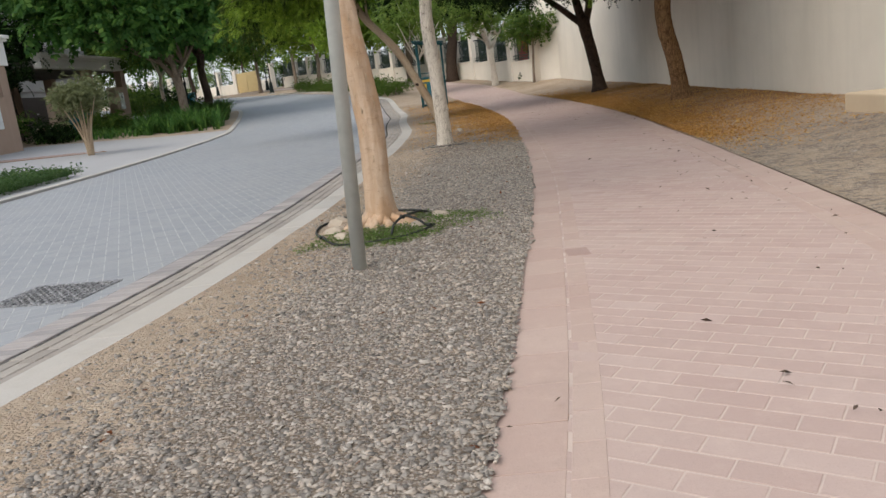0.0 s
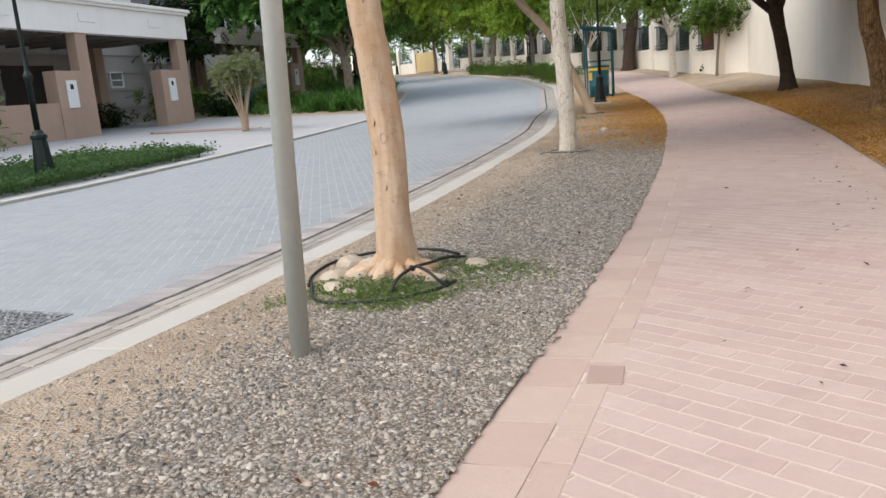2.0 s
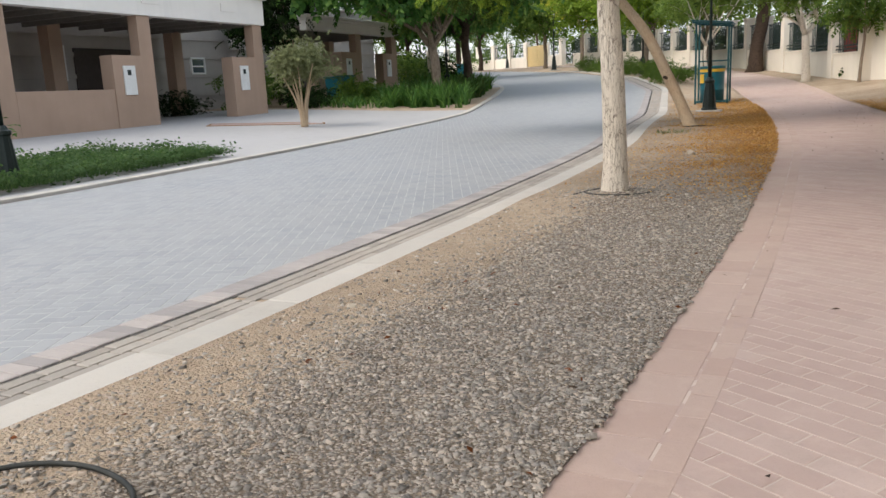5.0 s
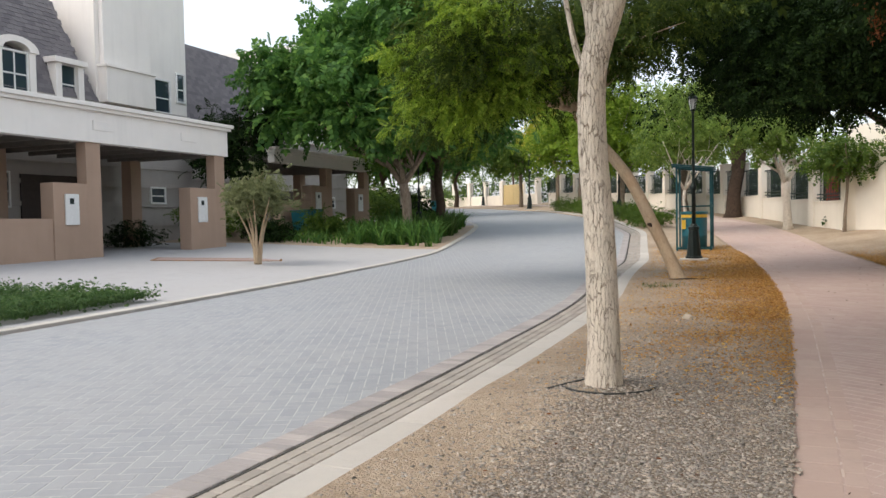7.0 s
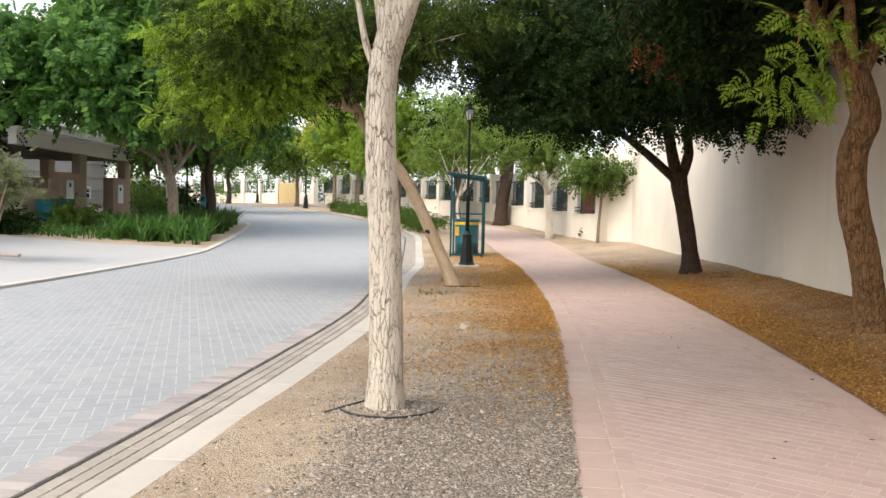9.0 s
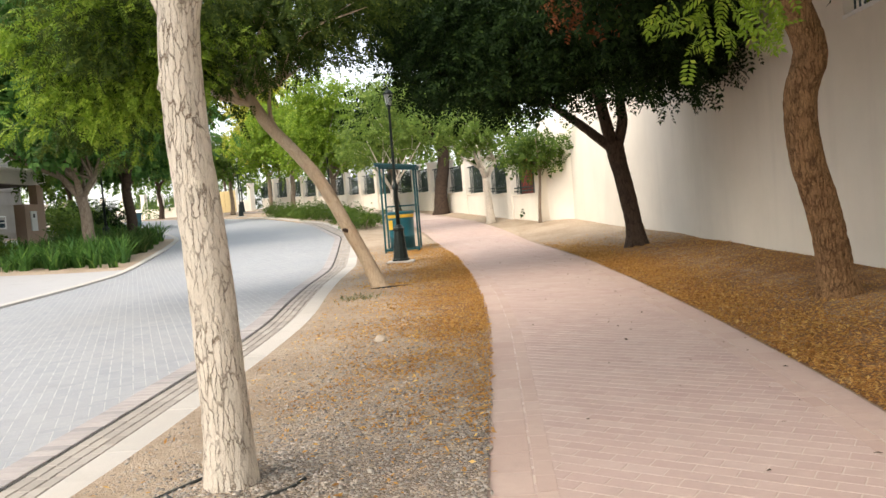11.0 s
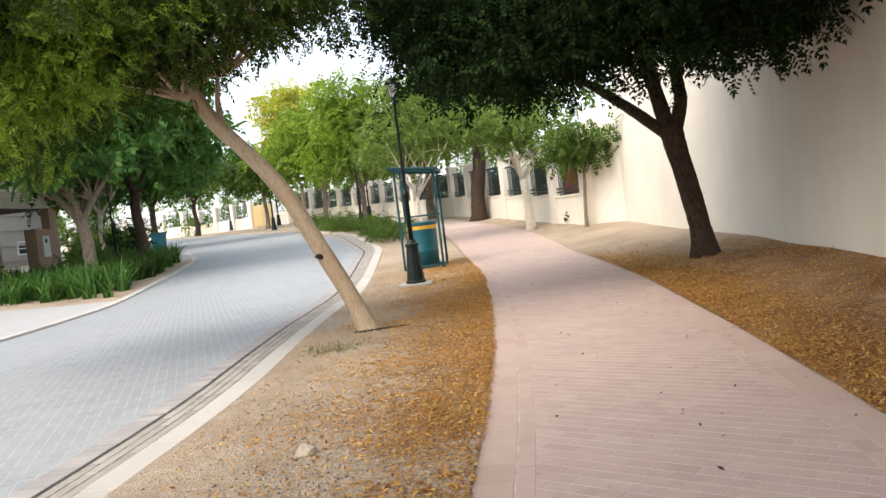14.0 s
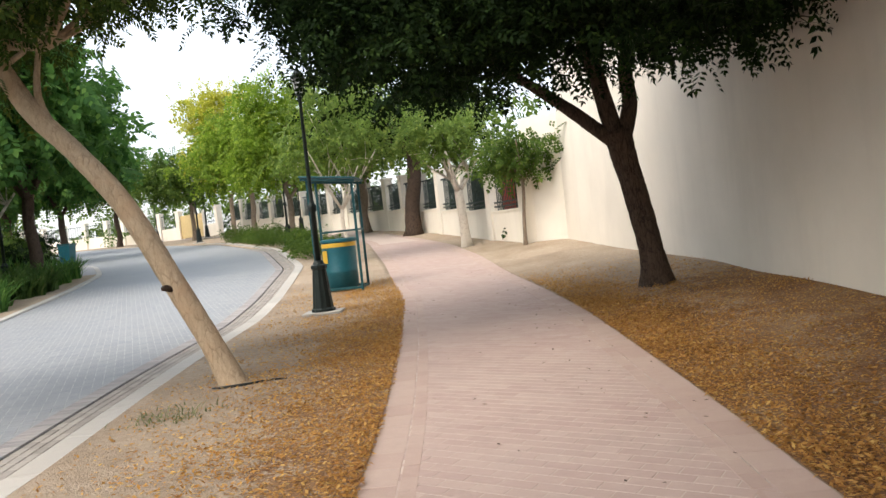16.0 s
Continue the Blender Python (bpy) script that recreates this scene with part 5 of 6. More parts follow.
# ---- small greenery ----
def blades(name, parent, spots, h, w, material, seed, bend=0.5):
    """Bent grass blades at spots of (x, y, z), three quads each."""
    rng = np.random.default_rng(seed)
    spots = np.array(spots, float)
    n = len(spots)
    a = rng.uniform(0, math.tau, n)
    hh = h * rng.uniform(0.5, 1.3, n)
    b = bend * rng.uniform(0.3, 1.4, n)
    d = np.stack([np.cos(a), np.sin(a), np.zeros(n)], -1)
    e = np.stack([-np.sin(a), np.cos(a), np.zeros(n)], -1) * (w * rng.uniform(0.7, 1.3, n))[:, None]
    up = np.array([0, 0, 1.0])
    pts = []
    for s in (0.0, 0.4, 0.75, 1.0):
        c = spots + d * (hh * b * s * s)[:, None] + up * (hh * (s - 0.35 * b * s * s))[:, None]
        ww = e * (1 - s**2 * 0.95)
        pts.append((c - ww, c + ww))
    quads = np.stack([np.stack([pts[k][0], pts[k][1], pts[k + 1][1], pts[k + 1][0]], 1) for k in range(3)], 1)
    ob = new(name, quads_mesh(name, quads.reshape(-1, 3), material))
    if parent:
        ob.parent = parent
    return ob


def sprigs(name, spots, size, material, seed, lift):
    """Small leafy sprigs lying in a low uneven mat."""
    rng = np.random.default_rng(seed)
    spots = np.array(spots, float)
    n = len(spots)
    mound = np.array([noise.noise(Vector((x * 2.2, y * 2.2, 3))) for x, y, z in spots])
    spots[:, 2] += lift * (0.25 + rng.random(n) * (0.6 + 0.6 * mound))
    v = spread(TINY, spots, rng.uniform(0, math.tau, n), rng.normal(size=n) * 0.45 - 0.25, rng.normal(size=n) * 0.5, size * rng.uniform(0.6, 1.4, n))
    return new(name, quads_mesh(name, v, material))


TINY = frond(2, 0.5, 0.17)
rg = random.Random(5)


def scatter(n, inside, x0, x1, y0, y1, dz=0.0):
    out = []
    while len(out) < n:
        x, y = rg.uniform(x0, x1), rg.uniform(y0, y1)
        if rg.random() < inside(x, y):
            out.append((x, y, gz(x, y) + dz))
    return out


def ring_in(cx, cy, rx, ry):
    return lambda x, y: max(0.0, 1 - (((x - cx) / rx) ** 2 + ((y - cy) / ry) ** 2) * (0.8 + 0.5 * noise.noise(Vector((x * 4, y * 4, 2)))))


tuft = scatter(4600, ring_in(-0.85, 5.95, 0.52, 0.27), -1.6, 0, 5.4, 6.6) + scatter(1900, ring_in(-0.32, 6.42, 0.4, 0.34), -1, 0.3, 5.8, 7)
tagged(sprigs("grass_patch", tuft, 0.022, M["clover"], 3, 0.025), "low green weeds round the foot of a tree", "grass", kind="stuff")
lawn_in = lambda x, y: 1.0 if F(y) - 0.45 > x > F(y) - 0.75 - 2.6 * smooth((17.6 - y) / 1.4) and y < 17.2 + 0.3 * noise.noise(Vector((x, y, 0))) else 0.0
lawn = scatter(13000, lawn_in, -12.2, -8, 6.5, 19)
tagged(sprigs("verge_grass", lawn, 0.095, M["verge"], 4, 0.3), "thick green ground cover on the verge", "grass", kind="stuff")
tagged(blades("verge_blades", None, scatter(24000, lawn_in, -12.2, -8, 6.5, 19, 0.06), 0.19, 0.006, M["verge"], 15, 0.9), "fine green grass blades over the verge", "grass", kind="stuff")
tagged(blades("weeds", None, scatter(150, ring_in(-1.1, 20.6, 0.4, 0.35), -1.6, -0.5, 20, 21.2), 0.09, 0.006, M["leaf_olive"], 6, 1.2), "dry green weed tufts by the kerb", "weeds", kind="stuff")
lily_in = lambda x, y: 1.0 if F(y) - 0.7 > x > F(y) - 4.2 and noise.noise(Vector((x * 0.8, y * 0.8, 5))) > -0.15 else 0.0
def clumps(n, per, inside, x0, x1, y0, y1, r):
    """Spots gathered round the hearts of plants."""
    out = []
    for x, y, z in scatter(n, inside, x0, x1, y0, y1):
        out += [(x + rg.gauss(0, r), y + rg.gauss(0, r), z - 0.02) for _ in range(per)]
    return out


for k, (ya, yb, n) in enumerate(((32.4, 35.5, 55), (35.5, 38.5, 60), (38.5, 42, 60), (50, 53.5, 40))):
    tagged(blades("lily_bed", None, clumps(n, 20, lily_in, -22, -9.5, ya, yb, 0.07), 0.95, 0.036, M["grass"] if k % 2 else M["leaf_blue"], 7 + k, 0.8), "strap-leaved green lilies in a bed", "plants", kind="stuff")
back_in = lambda x, y: 1.0 if F(y) - 3.4 > x > F(y) - 8.5 else 0.0
tagged(blades("back_lilies", None, scatter(1500, back_in, -20, -12, 32.2, 41), 0.5, 0.03, M["leaf_blue"], 14, 0.9), "strap-leaved green plants before the carport", "plants", kind="stuff")


def shrub(x, y, lobes, count, size, mat, seed, label, group="", template=None):
    s = thing("shrub", foot(x, y), label, "shrub", group)
    crown(s, lobes, count, size, mat, seed, SMALL if template is None else template, "leaves", 0.1)
    v, f = [], []
    for k in range(4):
        a = k * 1.7
        tube(v, f, [(0.05 * math.cos(a), 0.05 * math.sin(a), -0.1, 0.03), (0.2 * math.cos(a), 0.2 * math.sin(a), 0.4, 0.02), (0.4 * math.cos(a), 0.4 * math.sin(a), 0.8, 0.01)], 5, 0.3)
    raw("stem", v, f, M["bark_grey"], s)
    return s


# clipped bush on a bundle of stems
bush = thing("bush", foot(-11.88, 24.5), "clipped olive-green bush on pale bundled stems", "bush")
for k in range(9):
    a = math.tau * k / 9 + 0.3
    e = 0.35 + 0.3 * (k % 3) / 2
    v, f = [], []
    tube(v, f, [(0.06 * math.cos(a), 0.06 * math.sin(a), -0.05, 0.045), (0.1 * math.cos(a), 0.1 * math.sin(a), 0.45, 0.038), (e * 0.45 * math.cos(a), e * 0.45 * math.sin(a), 1.0, 0.025), (e * 1.0 * math.cos(a), e * 1.0 * math.sin(a), 1.75, 0.012)], 7, 0.15, 0.15)
    raw("stem", v, f, M["bark_lean"], bush, smooth=True)
crown(bush, [(0, 0, 1.72, 0.66, 0.66, 0.36), (0, 0, 1.98, 0.5, 0.5, 0.32)], 2600, 0.16, M["leaf_olive"], 61, SMALL, "leaves", -0.2)

# hedge along the bend
for k in range(9):
    y = 39.6 + k * 2.1
    x = K(y) + 0.75
    h = thing("hedge", foot(x, y), "low clipped green hedge beside the kerb", "hedge", "hedge along the bend")
    crown(h, [(0, 0, 0.35, 0.65, 1.15, 0.38), (-0.4, 1.0, 0.32, 0.6, 0.7, 0.34)], 800, 0.16, M["leaf_mid"], 300 + k, SMALL, "leaves", 0.0)
    v, f = [], []
    tube(v, f, [(0, 0, -0.1, 0.05), (0, 0.1, 0.2, 0.04), (0.1, 0.2, 0.45, 0.02)], 6, 0.2)
    raw("stem", v, f, M["bark_grey"], h)
for k, (x, y, sc) in enumerate(((-18.6, 45.5, 1.3), (-20.0, 48.4, 1.2), (-20.8, 51.6, 1.2), (-17.4, 32.8, 0.6), (-19.6, 32.4, 1.4), (-15.6, 43.6, 0.9), (-15.4, 40.4, 0.7), (-21.0, 54, 1.5), (-24.5, 57, 1.6), (-28, 62, 1.8), (-16.4, 35.0, 0.6))):
    shrub(x, y, [(0, 0, 0.7 * sc, sc, sc * 0.9, 0.6 * sc), (0.5, -0.3, 0.5 * sc, 0.8 * sc, 0.8 * sc, 0.5 * sc)], 380, 0.36, M["leaf_dark"] if k % 2 else M["leaf_mid"], 400 + k, "rounded green garden shrub", "shrubs across the street")
shrub(-11.2, 11.2, [(0, 0, 0.9, 1.0, 1.0, 0.9), (0.2, 0.2, 1.6, 0.7, 0.7, 0.6)], 1900, 0.24, M["leaf_bright"], 420, "rounded green shrub on the verge", "shrubs across the street")
shrub(-12.4, 14.4, [(0, 0, 0.7, 0.55, 0.55, 0.6), (0.1, 0.1, 1.25, 0.4, 0.4, 0.4)], 700, 0.2, M["leaf_blue"], 422, "loose blue-green shrub beside the driveway", "shrubs across the street")
shrub(-20.6, 29.2, [(0, 0, 0.5, 0.9, 0.8, 0.5)], 420, 0.25, M["leaf_dark"], 421, "dark shrub under the carport", "shrubs across the street")


# ---- street furniture ----
def lamp(x, y, h, label, plinth=True):
    """A small lantern on a fluted pedestal."""

    def shrink(bm):
        for v in bm.verts:
            v.co = (v.co.x * 0.68, v.co.y * 0.68, h + (v.co.z - h) * 0.68)

    t = thing("street_lamp", foot(x, y), label, "street lamp", "lantern posts")
    if plinth:
        bm = bmesh.new()
        box(bm, -0.32, 0.32, -0.26, 0.26, -0.15, 0.06, 0.015)
        part("plinth", bm, M["kerb"], t, "square concrete plinth")
    bm = bmesh.new()
    rings = []
    for z, r in ((0.06, 0.2), (0.1, 0.2), (0.12, 0.175), (0.75, 0.115), (0.77, 0.135), (0.82, 0.135), (0.84, 0.1), (0.9, 0.07)):
        rings.append([bm.verts.new((r * (1 - 0.05 * (k % 2)) * math.cos(math.tau * k / 24), r * (1 - 0.05 * (k % 2)) * math.sin(math.tau * k / 24), z)) for k in range(24)])
    for a, b in zip(rings, rings[1:]):
        for k in range(24):
            bm.faces.new((a[k], a[(k + 1) % 24], b[(k + 1) % 24], b[k]))
    bm.faces.new(rings[0][::-1])
    bm.faces.new(rings[-1])
    part("pedestal", bm, M["black_metal"], t, "fluted tapering pedestal")
    bm = bmesh.new()
    lathe(bm, [(0.05, 0.88), (0.046, 1.7), (0.07, 1.72), (0.075, 1.8), (0.05, 1.84), (0.036, 1.9), (0.027, h - 0.38), (0.042, h - 0.37), (0.042, h - 0.345), (0.022, h - 0.33)], 16)
    part("pole", bm, M["black_metal"], t, smooth=True)
    bm = bmesh.new()
    lathe(bm, [(0.085, h - 0.42), (0.15, h - 0.06)], 6)
    shrink(bm)
    part("lantern", bm, M["lantern"], t, "frosted glass lantern")
    bm = bmesh.new()
    lathe(bm, [(0.03, h - 0.5), (0.1, h - 0.45), (0.1, h - 0.42)], 6)
    for k in range(6):
        a = math.tau * k / 6
        c, s = math.cos(a), math.sin(a)
        q = [bm.verts.new((c * r, s * r, z)) for r, z in ((0.09, h - 0.42), (0.105, h - 0.42), (0.17, h - 0.06), (0.152, h - 0.06))]
        o = [bm.verts.new((v.co.x - s * 0.014, v.co.y + c * 0.014, v.co.z)) for v in q]
        bm.faces.new(q)
        bm.faces.new(o[::-1])
        for i in range(4):
            bm.faces.new((q[i], o[i], o[(i + 1) % 4], q[(i + 1) % 4]))
    shrink(bm)
    part("lantern_cage", bm, M["black_metal"], t)
    bm = bmesh.new()
    lathe(bm, [(0.18, h - 0.06), (0.185, h - 0.03), (0.1, h + 0.07), (0.04, h + 0.12), (0.02, h + 0.2), (0.0, h + 0.24)], 12, False)
    shrink(bm)
    part("cap", bm, M["black_metal"], t)
    return t


near_lamp = lamp(-1.04, 27.1, 3.94, "black lantern street lamp on a concrete plinth beside the bin shelter")
for x, y in ((-9.3, 13.05), (-13.75, 39.2), (-8.1, 58.5), (-14.6, 60.0), (-17.0, 68.5), (-6.2, 47.0), (-24, 77)):
    copy_thing(near_lamp, foot(x, y))["label"] = "black lantern street lamp at the roadside"

pole = thing("sign_pole", pose(-0.845, 5.07, 0.0, 0, 2.1, 0), "plain grey round metal pole set in gravel", "pole")
bm = bmesh.new()
lathe(bm, [(0.043, -0.1), (0.043, 2.9), (0.04, 2.93), (0.02, 2.95)], 28)
part("shaft", bm, M["grey_pole"], pole, smooth=True)


def bin_shelter(x, y):
    t = thing("bin_shelter", foot(x, y), "teal steel shelter frame over a litter bin", "shelter")
    for px, py, top in ((-0.46, -0.45, 2.42), (0.46, -0.45, 2.3), (-0.46, 0.45, 2.42), (0.46, 0.45, 2.3)):
        boxed("post", px - 0.026, px + 0.026, py - 0.026, py + 0.026, -0.05, top, M["teal"], t, bevel=0.006)
    for b in ((-0.433, 0.433, -0.47, -0.43, 0.04, 0.09), (-0.433, 0.433, 0.43, 0.47, 0.04, 0.09), (-0.48, -0.44, -0.42, 0.42, 0.04, 0.09), (0.44, 0.48, -0.42, 0.42, 0.04, 0.09), (-0.433, 0.433, 0.43, 0.47, 1.25, 1.29), (0.44, 0.48, -0.42, 0.42, 1.25, 1.29)):
        boxed("rail", *b, M["teal"], t, bevel=0.005)
    bm = bmesh.new()
    vs = box(bm, -0.6, 0.57, -0.6, 0.6, 2.37, 2.41, 0.01)
    bmesh.ops.rotate(bm, verts=bm.verts, cent=(0, 0, 2.39), matrix=Matrix.Rotation(radians(6.5), 3, "Y"))
    part("roof", bm, M["teal"], t)
    for yy in (-0.56, 0.5):
        bm = bmesh.new()
        box(bm, -0.58, 0.55, yy, yy + 0.05, 2.31, 2.362, 0.004)
        bmesh.ops.rotate(bm, verts=bm.verts, cent=(0, 0, 2.39), matrix=Matrix.Rotation(radians(6.5), 3, "Y"))
        part("rafter", bm, M["teal"], t)
    b = thing("litter_bin", foot(x - 0.02, y - 0.02), "teal drum litter bin with a yellow band", "bin")
    bm = bmesh.new()
    lathe(bm, [(0.3, 0.06), (0.345, 0.08), (0.35, 0.4), (0.36, 0.42), (0.35, 0.44), (0.355, 0.9), (0.36, 1.0)], 32)
    part("drum", bm, M["teal_bin"], b, smooth=True)
    bm = bmesh.new()
    lathe(bm, [(0.362, 0.94), (0.366, 0.945), (0.366, 1.025), (0.362, 1.03)], 32, False)
    part("band", bm, M["yellow"], b, "yellow painted band")
    bm = bmesh.new()
    lathe(bm, [(0.37, 1.03), (0.385, 1.05), (0.385, 1.1), (0.3, 1.12), (0.29, 1.06)], 32)
    part("rim", bm, M["teal_bin"], b)
    verts, faces = [], []
    for k in range(7):
        a = radians(205 + k * 5)
        for z in (0.62, 0.88):
            verts.append((0.37 * math.cos(a), 0.37 * math.sin(a), z))
    faces = [(2 * k, 2 * k + 2, 2 * k + 3, 2 * k + 1) for k in range(6)]
    raw("notice", verts, faces, M["yellow"], b, "pale yellow notice wrapped on the drum")


bin_shelter(-1.3, 30.85)
gb = thing("wheelie_bin", foot(-17.5, 50.3), "dark green wheeled bin by the lily bed", "bin")
bm = bmesh.new()
vs = box(bm, -0.28, 0.28, -0.33, 0.33, 0.06, 0.95, 0.02)
for v in bm.verts:
    if v.co.z < 0.3:
        v.co.x *= 0.8
        v.co.y *= 0.8
part("body", bm, M["teal_bin"], gb)
boxed("lid", -0.31, 0.31, -0.36, 0.38, 0.952, 1.03, M["teal"], gb, bevel=0.02)
for s in (-0.24, 0.24):
    bm = bmesh.new()
    lathe(bm, [(0.1, -0.03), (0.1, 0.03)], 14, True, pose(s, 0.26, 0.1, 0, 90, 0))
    part("wheel", bm, M["hose"], gb)


for x, y in ((-17.55, 35.5), (-17.55, 36.4)):
    copy_thing(gb, pose(x, y, gz(x, y), 0, 0, 90))["label"] = "dark wheeled bin standing before the carport"


# ---- round the first tree: hose, roots, stones ----
def hose(pts, r, label, m=Matrix()):
    h = thing("hose", m, label, "hose")
    v, f = [], []
    tube(v, f, [(*p, r) for p in pts], 12, 0.03, 0.05)
    raw("pipe", v, f, M["hose"], h, smooth=True)
    return h


def on(x, y, dz):
    return (x, y, gz(x, y) + dz)


hz1 = hose([on(-1.26, 6.1, 0.03), on(-1.12, 5.84, 0.02), on(-0.9, 5.78, 0.02), on(-0.64, 5.86, 0.02), on(-0.48, 6.04, 0.02), on(-0.43, 6.16, 0.02)], 0.0095, "dusty black irrigation hose lying round the tree")
hz2 = hose([on(-1.26, 6.06, 0.03), on(-1.34, 6.3, 0.025), on(-1.34, 6.6, 0.025), on(-1.18, 6.86, 0.025), on(-0.95, 6.94, 0.025), on(-0.7, 6.88, 0.025), on(-0.55, 6.74, 0.025)], 0.009, "dusty black irrigation hose lying round the tree")
hz3 = hose([on(-0.5, 6.7, 0.02), on(-0.56, 6.5, 0.05), on(-0.6, 6.3, 0.07), on(-0.65, 6.1, 0.1), on(-0.71, 6.0, 0.07), on(-0.73, 5.93, 0.005)], 0.009, "black hose coupling arched over the roots")
hz4 = hose([on(-0.64, 6.14, 0.1), on(-0.56, 6.1, 0.085), on(-0.49, 6.06, 0.05), on(-0.45, 6.08, 0.015)], 0.009, "black hose branch arched over the roots")
for h in (hz1, hz3):
    bm = bmesh.new()
    lathe(bm, [(0.0145, -0.02), (0.0145, 0.02)], 12, True, Matrix.Translation(on(-0.65, 6.1, 0.1) if h is hz3 else on(-0.46, 6.1, 0.03)) @ pose(0, 0, 0, 90, 0, 30))
    part("coupling", bm, M["hose"], h, "black plastic hose coupling")
for k, (a, ln, w) in enumerate(((-100, 0.3, 0.045), (-35, 0.4, 0.038), (-145, 0.36, 0.05), (5, 0.34, 0.035), (175, 0.34, 0.04), (75, 0.34, 0.04), (-70, 0.33, 0.032), (-122, 0.27, 0.034), (-15, 0.3, 0.03), (-160, 0.3, 0.034), (-88, 0.2, 0.04))):
    v, f = [], []
    c, s = math.cos(radians(a)), math.sin(radians(a))
    c2, s2 = math.cos(radians(a + 25 * math.sin(k * 2.7))), math.sin(radians(a + 25 * math.sin(k * 2.7)))
    tube(v, f, [(0.06 * c, 0.06 * s, 0.13, w * 0.8), (0.13 * c, 0.13 * s, 0.05, w), (0.65 * ln * c, 0.65 * ln * s, 0.02, w), (ln * c2, ln * s2, -0.03, w * 0.6)], 14, 0.02, 0.5, (0.006, 4), k * 3.1)
    raw("root", v, f, M["bark_orange"], t1, "pale exposed root", True)


v, f = [], []
ring = [(0.02 + 0.02 * math.cos(q), 0.0, 0.8 + 0.028 * math.sin(q), 0.0065) for q in (math.tau * k / 14 for k in range(15))]
tube(v, f, [(x, -0.094 + 3.0 * (x - 0.02) ** 2, z, r) for x, y, z, r in ring], 8, 0.01, 0.2)
raw("scar", v, f, M["bark_orange"], t1, "healed oval branch scar", True)
for k, (px, pz) in enumerate(((-0.06, 1.0), (0.05, 1.12), (0.06, 0.62), (-0.05, 0.72), (-0.02, 1.35), (0.03, 1.55), (0.02, 1.22), (-0.07, 1.3), (0.07, 1.4), (-0.035, 0.88), (0.065, 0.92), (0.0, 0.52))):
    v, f = [], []
    ax = 0.01 - 0.08 * smooth((pz - 0.75) / 1.0)
    px += ax
    py = 0.02 * smooth((pz - 1.2) / 0.6) - math.sqrt(max(0.0, 0.0095 - (px - ax) ** 2))
    tube(v, f, [(px, py + 0.006, pz - 0.026, 0.002), (px + 0.003, py - 0.001, pz, 0.0065), (px, py + 0.006, pz + 0.032, 0.002)], 7, 0.01, 0.3)
    raw("scar", v, f, M["bark_lean"], t1, "small raised bark scar", True)


def rock(x, y, r, seed, label, flat=0.55, mat="stone", name="stone", group=""):
    bm = bmesh.new()
    bmesh.ops.create_icosphere(bm, subdivisions=2, radius=r)
    for v in bm.verts:
        v.co *= 1 + 0.35 * noise.noise(v.co / r * 1.1 + Vector((seed, 0, 0))) + 0.15 * noise.noise(v.co / r * 3 + Vector((seed, 4, 0)))
        v.co.z *= flat
    ob = part(name, bm, M[mat], None, label)
    ob.matrix_basis = pose(x, y, gz(x, y) + r * flat * 0.35, 0, 0, seed * 50)
    return tagged(ob, label, "stone", group)


for k, (x, y, r) in enumerate(((-1.1, 6.05, 0.07), (-1.18, 6.25, 0.08), (-1.02, 6.2, 0.06), (-0.98, 5.98, 0.045), (-0.55, 6.2, 0.06), (-1.2, 6.55, 0.09), (-0.4, 6.55, 0.07), (-1.05, 6.5, 0.07))):
    rock(x, y, r, k + 0.3, "pale limestone lump at the foot of a tree", 0.5, group="stones round the tree")
rock(-0.31, 16.86, 0.07, 3.3, "pale squarish stone lying among fallen leaves", 0.8)
rock(-1.15, 8.9, 0.035, 5.1, "small pale stone in the gravel")
hose([on(-0.78, 12.55, 0.012), on(-0.62, 12.4, 0.012), on(-0.4, 12.38, 0.012), on(-0.22, 12.52, 0.012), on(-0.16, 12.68, 0.012)], 0.011, "thin black irrigation line round a tree foot")
hose([on(-0.86, 12.5, 0.012), on(-0.7, 12.66, 0.012), on(-0.62, 12.8, 0.012)], 0.011, "thin black irrigation line round a tree foot")
# shadow and twig at the leaning tree's foot, drawn as an added dark tube
hose([on(-1.0, 21.42, 0.012), on(-0.85, 21.38, 0.02), on(-0.66, 21.44, 0.02), on(-0.52, 21.56, 0.014), on(-0.36, 21.64, 0.012)], 0.014, "thin dark line added for the shadow and twig at a leaning tree foot")
v, f = [], []
tube(v, f, [on(0.2, 8.1, 0.01) + (0.006,), on(0.28, 8.13, 0.012) + (0.007,), on(0.4, 8.1, 0.01) + (0.004,)], 6, 0.03, 0.3)
tagged(raw("twig", v, f, M["bark_dark"], None, smooth=True), "dry dark twig on the gravel", "twig")


